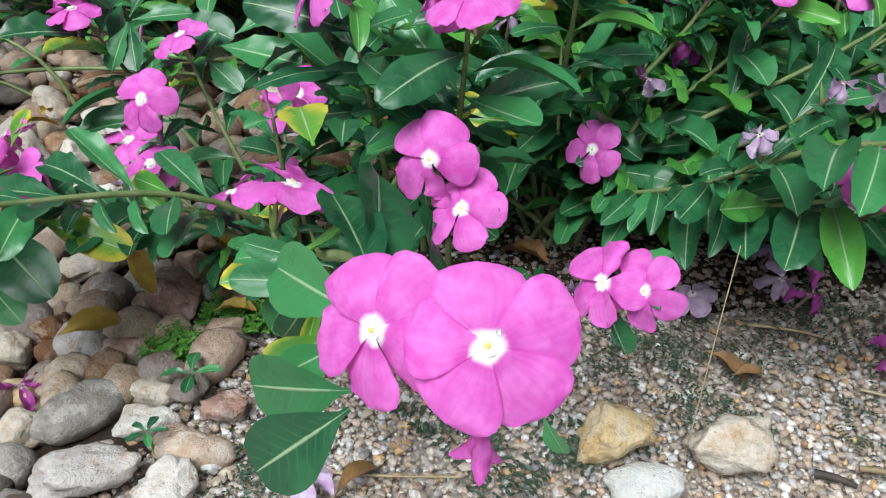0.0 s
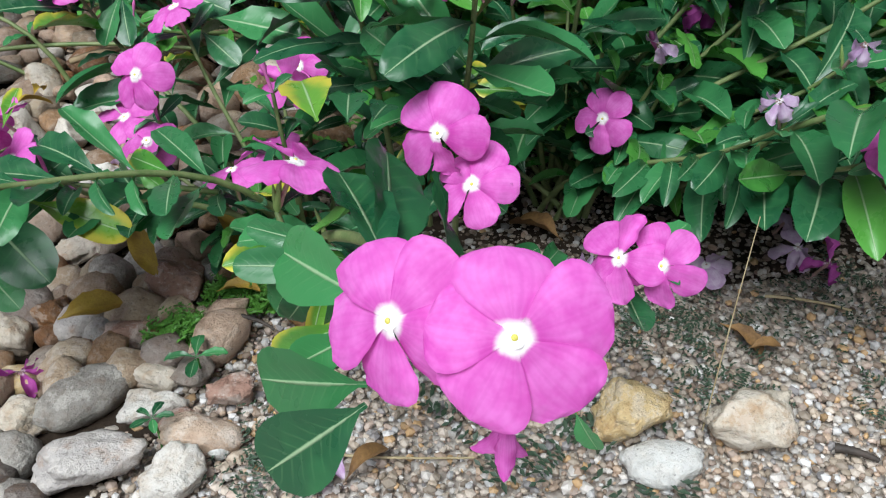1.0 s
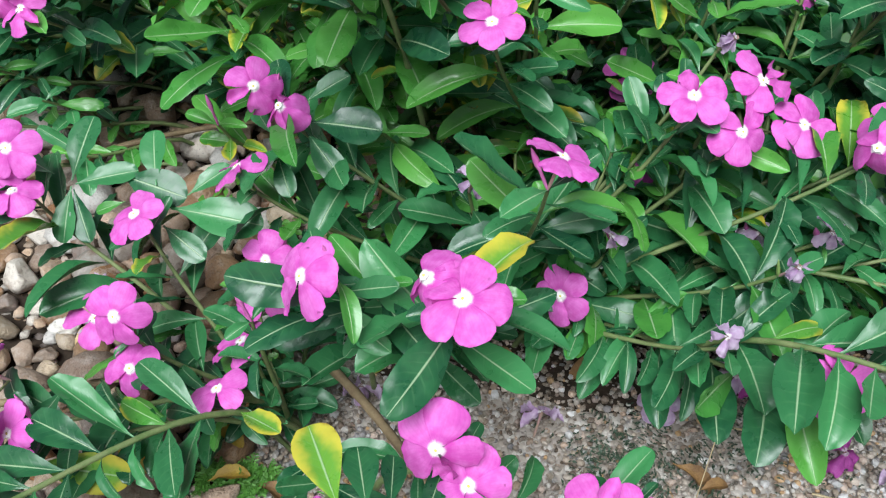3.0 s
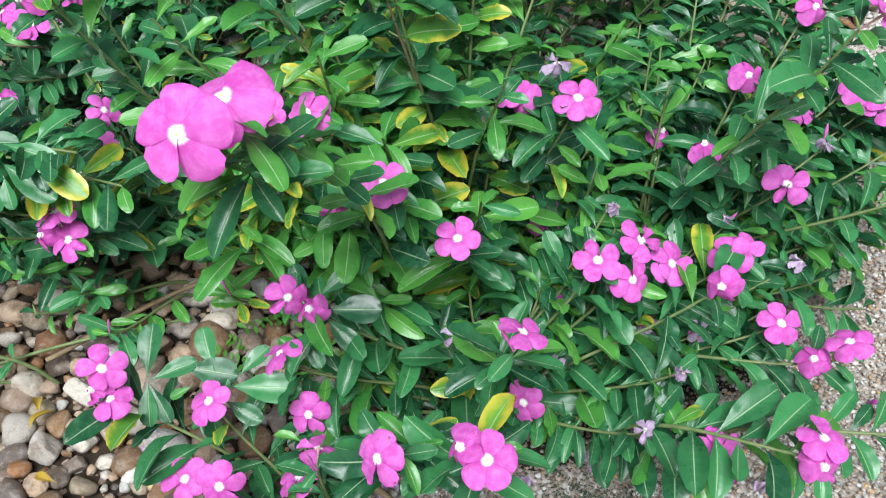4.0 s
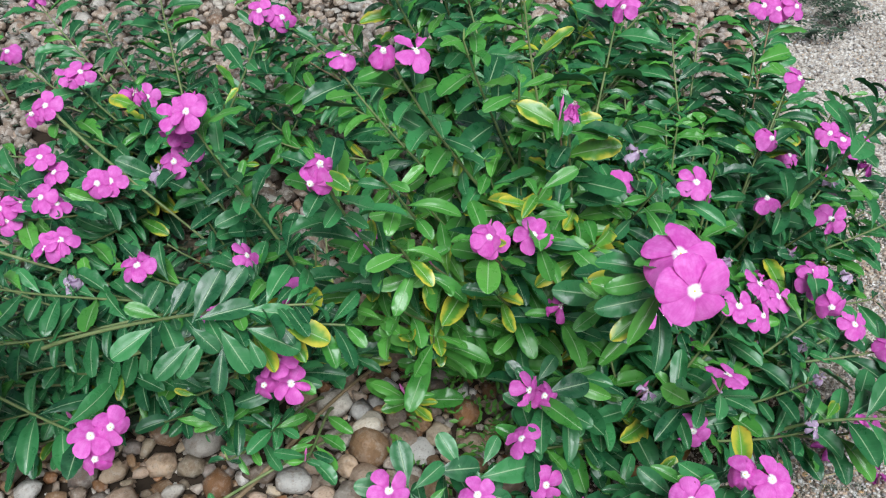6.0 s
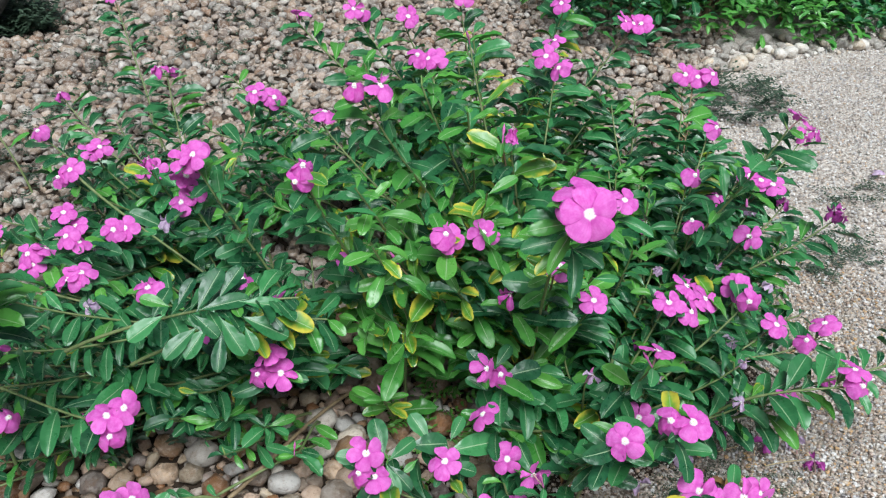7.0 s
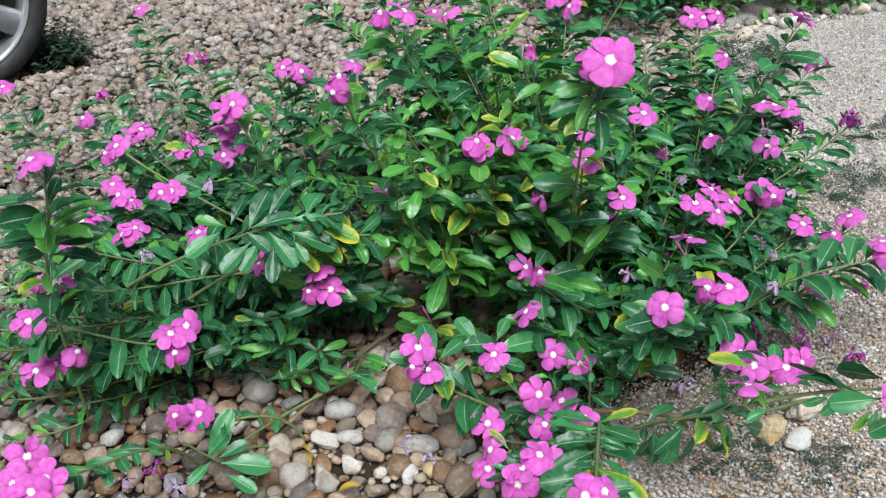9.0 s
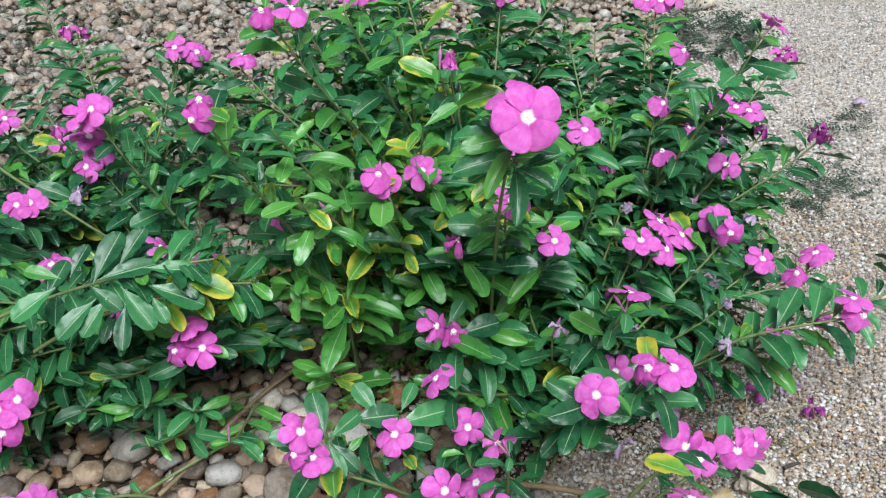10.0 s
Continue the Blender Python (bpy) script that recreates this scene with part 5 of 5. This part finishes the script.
for middle, spread, count in MOSSY:
    sprigs("creeping_weed", "bright green mossy weed between the pebbles", middle, spread, count, 0.0036, 0.022, MOSS, 0.010, lift=0.008)
sprigs("creeping_weed", "dark green creeping weed on the sand", (0.275, 0.628), (0.05, 0.035), 54, 0.0034, 0.009, WEED, 0.035)
sprigs("creeping_weed", "dark green creeping weed on the sand", (0.296, 0.575), (0.022, 0.03), 22, 0.0034, 0.009, WEED, 0.03)
sprigs("creeping_weed", "dark green creeping weed on the sand", (0.39, 0.66), (0.055, 0.035), 44, 0.0034, 0.009, WEED, 0.035)
sprigs("creeping_weed", "dark green creeping weed on the sand", (0.40, 0.57), (0.03, 0.025), 11, 0.0034, 0.009, WEED, 0.03)
sprigs("creeping_weed", "dark green creeping weed on the sand", (0.03, 0.485), (0.03, 0.03), 28, 0.0034, 0.009, WEED, 0.03)
sprigs("creeping_weed", "low weed on the sandy path", (0.95, 0.90), (0.10, 0.07), 60, 0.008, 0.02, WEED, 0.05)
sprigs("creeping_weed", "low weed on the sandy path", (1.22, 1.0), (0.09, 0.06), 24, 0.008, 0.02, WEED, 0.05)
sprigs("creeping_weed", "low weed on the sandy path", (0.18, 0.53), (0.05, 0.03), 22, 0.006, 0.008, WEED, 0.035)
sprigs("creeping_weed", "low weed on the sandy path", (0.25, 0.45), (0.05, 0.03), 16, 0.006, 0.008, WEED, 0.035)
sprigs("creeping_weed", "feathery weed beside the path", (1.35, 1.50), (0.16, 0.12), 90, 0.014, 0.10, WEED, 0.06)
sprigs("sparse_grass", "thin grassy weeds among the pebbles", (0.15, 2.65), (0.55, 0.5), 190, 0.013, 0.05, WEED, 0.06, "grass")
sprigs("sparse_grass", "thin grassy weeds among the pebbles", (-0.30, 2.05), (0.35, 0.4), 110, 0.012, 0.05, WEED, 0.06, "grass")
sprigs("grass_tuft", "dark green tuft beside the car wheel", (-0.185, 3.06), (0.085, 0.11), 150, 0.022, 0.22, WEED, 0.06, "grass")
sprigs("undergrowth", "fine green undergrowth below the periwinkles", (0.15, 0.92), (0.22, 0.14), 110, 0.012, 0.10, MOSS, 0.05, "undergrowth")
sprigs("undergrowth", "fine green undergrowth below the periwinkles", (-0.32, 1.25), (0.22, 0.15), 160, 0.016, 0.14, WEED, 0.06, "undergrowth")


def seedling(at, leaves, length):
    thing = tagged(new("seedling"), "small green seedling between the stones", "plant", "seedlings in the bed")
    x, y = at
    foot = Vector((x, y, heap(x, y)))
    thing.matrix_basis = Matrix.Translation(foot)
    part("stem", tube("stem", [foot, foot + Vector((0.001, 0, 0.015)), foot + Vector((0.002, -0.002, 0.03))], 0.001, 0.0007, FRESH, 5), thing)
    for k in range(leaves):
        a = k * 6.283 / leaves + 0.2
        part("leaf", LEAVES[GREEN.name][k % 4], thing, leaf_pose(foot + Vector((0, 0, 0.029)), Vector((math.cos(a), math.sin(a), 0.25)), Vector((0, 0, 1)), length, 0.0))


seedling((-0.023, 0.535), 4, 0.02)
seedling((-0.032, 0.487), 5, 0.013)


def fallen_flower(at, z, material, wilted, label, lean=0.6):
    x, y = at
    n = Vector((rnd.uniform(-lean, lean), rnd.uniform(-lean, lean), 1)).normalized()
    thing = tagged(new("fallen_flower", TUBE_MESH), label, "flower", "fallen flowers on the ground")
    thing.matrix_basis = facing(n, rnd.uniform(0, 6), Vector((x, y, heap(x, y) + z)))
    for k in range(5):
        mesh = rnd.choice((SHRUNK if wilted and rnd.random() < 0.6 else PETALS if material.name in PETALS else SHRUNK)[material.name])
        s = 0.019 * rnd.uniform(0.85, 1.1)
        tilt = radians(rnd.uniform(0, 25) + (rnd.uniform(-40, 30) if wilted else 0))
        sub("petal", mesh, thing, Matrix.Rotation(radians(72 * k + rnd.uniform(-9, 9)), 4, "Z") @ Matrix.Rotation(tilt, 4, "Y") @ Matrix.Diagonal((s, s, s, 1)))


for at, material, wilted in (((0.30, 0.667), FADED, False), ((0.37, 0.73), FADED, True), ((0.367, 0.69), FADED, True), ((-0.177, 0.80), FADED, True), ((-0.51, 0.973), FADED, True),
                             ((0.463, 0.60), FADED, True), ((-0.158, 0.753), FADED, True), ((-0.456, 0.918), FADED, True), ((0.21, 0.66), FADED, True), ((0.07, 0.69), FADED, True), ((0.066, 0.474), FADED, True)):
    fallen_flower(at, 0.022, material, wilted, "faded lilac flower lying on the ground")
for at in ((0.385, 0.675), (0.429, 0.62), (-0.135, 0.525), (0.62, 0.66), (0.46, 0.56), (-0.47, 0.97)):
    fallen_flower(at, 0.02, WILTED, True, "wilted purple flower lying on the ground")
fallen_flower((1.32, 1.05), 0.02, FADED, False, "faded lilac flower lying on the path")


def dry_leaf(at, z, turn, length, material, label):
    x, y = at
    v, t, u = LEAF_SHAPES[rnd.choice((2, 4, 5))]
    ob = tagged(new("dry_leaf", tri_mesh("dry_leaf", v, t, u, material)), label, "leaf", "dry leaves on the ground")
    ob.matrix_basis = Matrix.Translation((x, y, heap(x, y) + z)) @ Euler((rnd.uniform(-0.5, 0.5), rnd.uniform(-0.3, 0.1), radians(turn))).to_matrix().to_4x4() @ Matrix.Diagonal((length, length * 1.1, length * 1.3, 1))


for at, z, turn, length in (((-0.035, 0.605), 0.022, 10, 0.03), ((-0.12, 0.555), 0.035, 25, 0.04), ((-0.30, 0.83), 0.035, 60, 0.035), ((-0.262, 0.757), 0.035, 150, 0.03),
                            ((-0.05, 0.66), 0.05, -40, 0.05), ((-0.10, 0.64), 0.05, -60, 0.045), ((-0.29, 0.85), 0.036, 100, 0.03)):
    dry_leaf(at, z, turn, length, DRY_YELLOW, "dry yellow leaf lying on the pebbles")
for at, z, turn, length in (((-0.005, 0.605), 0.016, -20, 0.04), ((0.305, 0.622), 0.01, -35, 0.035), ((0.082, 0.467), 0.012, 60, 0.035), ((0.32, 0.60), 0.01, 10, 0.022), ((0.12, 0.72), 0.012, 40, 0.05),
                            ((0.20, 0.70), 0.012, 140, 0.05), ((-0.02, 0.66), 0.03, 20, 0.05), ((0.45, 0.72), 0.012, 70, 0.05), ((0.28, 0.72), 0.012, 200, 0.045), ((0.08, 0.80), 0.012, 290, 0.05)):
    dry_leaf(at, z, turn, length, DRY, "dry brown leaf lying on the ground")


def twig(name, label, pts, thick, thin, material, knots=0.15):
    pts = [Vector(p) for p in pts]
    smooth = curve_points(pts[0], pts[1], pts[2], pts[3], 14)
    return tagged(new(name, tube(name, smooth, thick, thin, material, 6, knots)), label, "twig", "twigs on the ground")


twig("woody_branch", "bare pale woody branch lying over the pebbles", [(-0.29, 0.925, 0.035), (-0.22, 0.93, 0.06), (-0.14, 1.0, 0.05), (-0.02, 1.03, 0.03)], 0.0034, 0.0024, WOODY)
twig("woody_branch", "long pale branch lying on the pebbles", [(-0.40, 0.91, 0.045), (-0.3, 0.92, 0.06), (-0.22, 0.935, 0.055), (-0.12, 0.945, 0.04)], 0.0022, 0.0018, STEM)
twig("woody_branch", "brown branch lying on the pebbles", [(-0.21, 0.648, 0.055), (-0.15, 0.66, 0.06), (-0.11, 0.675, 0.06), (-0.05, 0.69, 0.04)], 0.003, 0.0025, WOODY)
twig("woody_branch", "brown branch lying along the sand", [(0.03, 0.72, 0.02), (0.06, 0.68, 0.045), (0.10, 0.62, 0.06), (0.13, 0.56, 0.07)], 0.004, 0.003, WOODY)
twig("twig", "short charred twig on the grit", [(0.355, 0.523, 0.006), (0.362, 0.521, 0.008), (0.37, 0.519, 0.008), (0.377, 0.516, 0.006)], 0.0028, 0.0015, CHARRED)
twig("twig", "grey twig on the grit", [(0.382, 0.53, 0.006), (0.395, 0.528, 0.008), (0.405, 0.527, 0.008), (0.42, 0.523, 0.006)], 0.002, 0.0012, WOODY)
twig("dry_stalk", "dry straw stalk on the grit", [(0.34, 0.652, 0.008), (0.355, 0.65, 0.01), (0.375, 0.648, 0.01), (0.395, 0.642, 0.008)], 0.0011, 0.0008, STRAW)
twig("dry_stalk", "dry straw stalk on the grit", [(0.40, 0.595, 0.008), (0.42, 0.588, 0.01), (0.44, 0.58, 0.01), (0.46, 0.572, 0.008)], 0.001, 0.0008, STRAW)
twig("dry_stalk", "thin upright straw stalk", [(0.283, 0.533, 0.0), (0.284, 0.536, 0.04), (0.287, 0.545, 0.09), (0.292, 0.558, 0.14)], 0.0005, 0.0003, STRAW, 0.0)
twig("dry_stalk", "dry straw stalk on the grit", [(0.06, 0.49, 0.008), (0.09, 0.487, 0.01), (0.12, 0.49, 0.01), (0.15, 0.495, 0.008)], 0.0009, 0.0006, STRAW)
twig("twig", "dark crooked twig between the stones", [(-0.03, 0.585, 0.02), (-0.02, 0.58, 0.028), (0.0, 0.583, 0.026), (0.012, 0.578, 0.018)], 0.002, 0.001, CHARRED)

# ---- beyond the bed ----
EDGING = [from_bm("edging_stone", stone_shape(200 + k, k % 2 == 0), (WHITE_STONE, GREY_STONE, BEIGE)[k % 3]) for k in range(9)]
for k in range(170):
    f = rnd.random()
    x, y = 1.40 + 1.35 * f + rnd.uniform(-0.06, 0.06), 1.80 - 0.32 * f + rnd.uniform(-0.10, 0.10)
    size = rnd.uniform(0.018, 0.05) * (1.25 if rnd.random() < 0.12 else 1.0)
    ob = tagged(new("edging_stone", rnd.choice(EDGING)), "pale stone heaped along the edge of the path", "stone", "edging stones beyond the path")
    ob.matrix_basis = pebble_pose(x, y, heap(x, y) + size * 0.22, size)
stone("edging_stone", "rust-brown rock among the pale edging stones", (2.35, 1.50), (0.11, 0.09, 0.08), 20, RUST_STONE, 33, True)
stone("edging_stone", "flat ochre rock at the edge of the path", (2.38, 1.62), (0.16, 0.10, 0.06), 5, OCHRE, 34, True)


def ground_cover(middle, spread, height, count, length):
    """A low shrub: stems under a mass of leaves."""
    x0, y0 = middle
    thing = tagged(new("ground_cover_shrub"), "low dense green shrub beyond the path", "shrub", "shrubs beyond the path")
    thing.matrix_basis = Matrix.Translation((x0, y0, 0))
    verts, tris, uv, n = [], [], [], 0
    for k in range(count):
        a, r = rnd.uniform(0, 6.283), math.sqrt(rnd.random())
        z = height * (0.25 + 0.75 * rnd.random()) * (1 - 0.5 * r * r) + 0.05 * noise.noise(Vector((x0 + r * 5, a, 2)))
        at = Vector((x0 + spread * r * math.cos(a), y0 + spread * r * math.sin(a), max(z, 0.02)))
        b = rnd.uniform(0, 6.283)
        v, t, u = rnd.choice(LEAF_SHAPES)
        m = np.array(leaf_pose(at, Vector((math.cos(b), math.sin(b), rnd.uniform(-0.3, 0.7))), Vector((rnd.uniform(-0.5, 0.5), rnd.uniform(-0.6, 0.3), 1)), length * rnd.uniform(0.6, 1.2), 0.0))
        verts.append(v @ m[:3, :3].T + m[:3, 3])
        tris.append(t + n)
        uv.append(u)
        n += len(v)
    tagged(part("foliage", tri_mesh("foliage", np.concatenate(verts), np.concatenate(tris), np.concatenate(uv), rnd.choice((GREEN, FRESH))), thing), kind="stuff")
    for k in range(6):
        a = k * 1.05
        foot, top = Vector((x0, y0, 0)), Vector((x0 + spread * 0.6 * math.cos(a), y0 + spread * 0.6 * math.sin(a), height * 0.7))
        part("stem", tube("stem", [foot, foot.lerp(top, 0.5) + Vector((0, 0, 0.04)), top], 0.005, 0.002, WOODY, 5), thing)


for k in range(16):
    ground_cover((1.45 + 0.13 * k + rnd.uniform(-0.05, 0.05), 2.12 - 0.052 * k + rnd.uniform(-0.06, 0.06) + 0.28 * (k % 2)), 0.26, rnd.uniform(0.2, 0.34), 520, 0.06)

# car wheel
def car_wheel(contact, facing_to):
    r = 0.31
    thing = tagged(new("car_wheel"), "parked car's wheel with a grey alloy rim on the pebbles", "wheel")
    thing.matrix_basis = Matrix.Translation(contact)
    m = facing(Vector(facing_to), 0.3, Vector(contact) + Vector((0, 0, r)))
    tyre = lathe("tyre", ((0.252, -0.10), (0.29, -0.10), (0.306, -0.085), (r, -0.06), (r, 0.06), (0.306, 0.085), (0.292, 0.098), (0.275, 0.102), (0.256, 0.097), (0.250, 0.088)), 64, RUBBER)
    part("tyre", tyre, thing, m, "black rubber tyre")
    rim = lathe("rim", ((0.250, 0.088), (0.254, 0.094), (0.248, 0.096), (0.236, 0.080), (0.232, 0.02), (0.228, -0.08)), 64, ALLOY)
    part("rim", rim, thing, m)
    part("brake_disc", lathe("brake_disc", ((0.24, 0.0), (0.10, 0.005), (0.02, 0.005)), 40, DARK), thing, m, "dark brake disc")
    part("hub", lathe("hub", ((0.07, 0.04), (0.066, 0.075), (0.04, 0.084), (0.002, 0.086)), 24, ALLOY), thing, m)
    bm = bmesh.new()
    bmesh.ops.create_cube(bm, size=1)
    for v in bm.verts:
        outer = v.co.x > 0
        v.co = Vector((0.245 if outer else 0.05, v.co.y * (0.085 if outer else 0.05), (0.07 if v.co.z > 0 else 0.03) + (0.008 if outer else 0.0)))
    bmesh.ops.bevel(bm, geom=list(bm.edges), offset=0.008, segments=2, affect="EDGES")
    spoke = from_bm("spoke", bm, ALLOY)
    for k in range(7):
        part("spoke", spoke, thing, m @ Matrix.Rotation(6.283 * k / 7, 4, "Z"))


car_wheel((-0.468, 3.03, 0.005), (0.05, -1.0, 0.0))
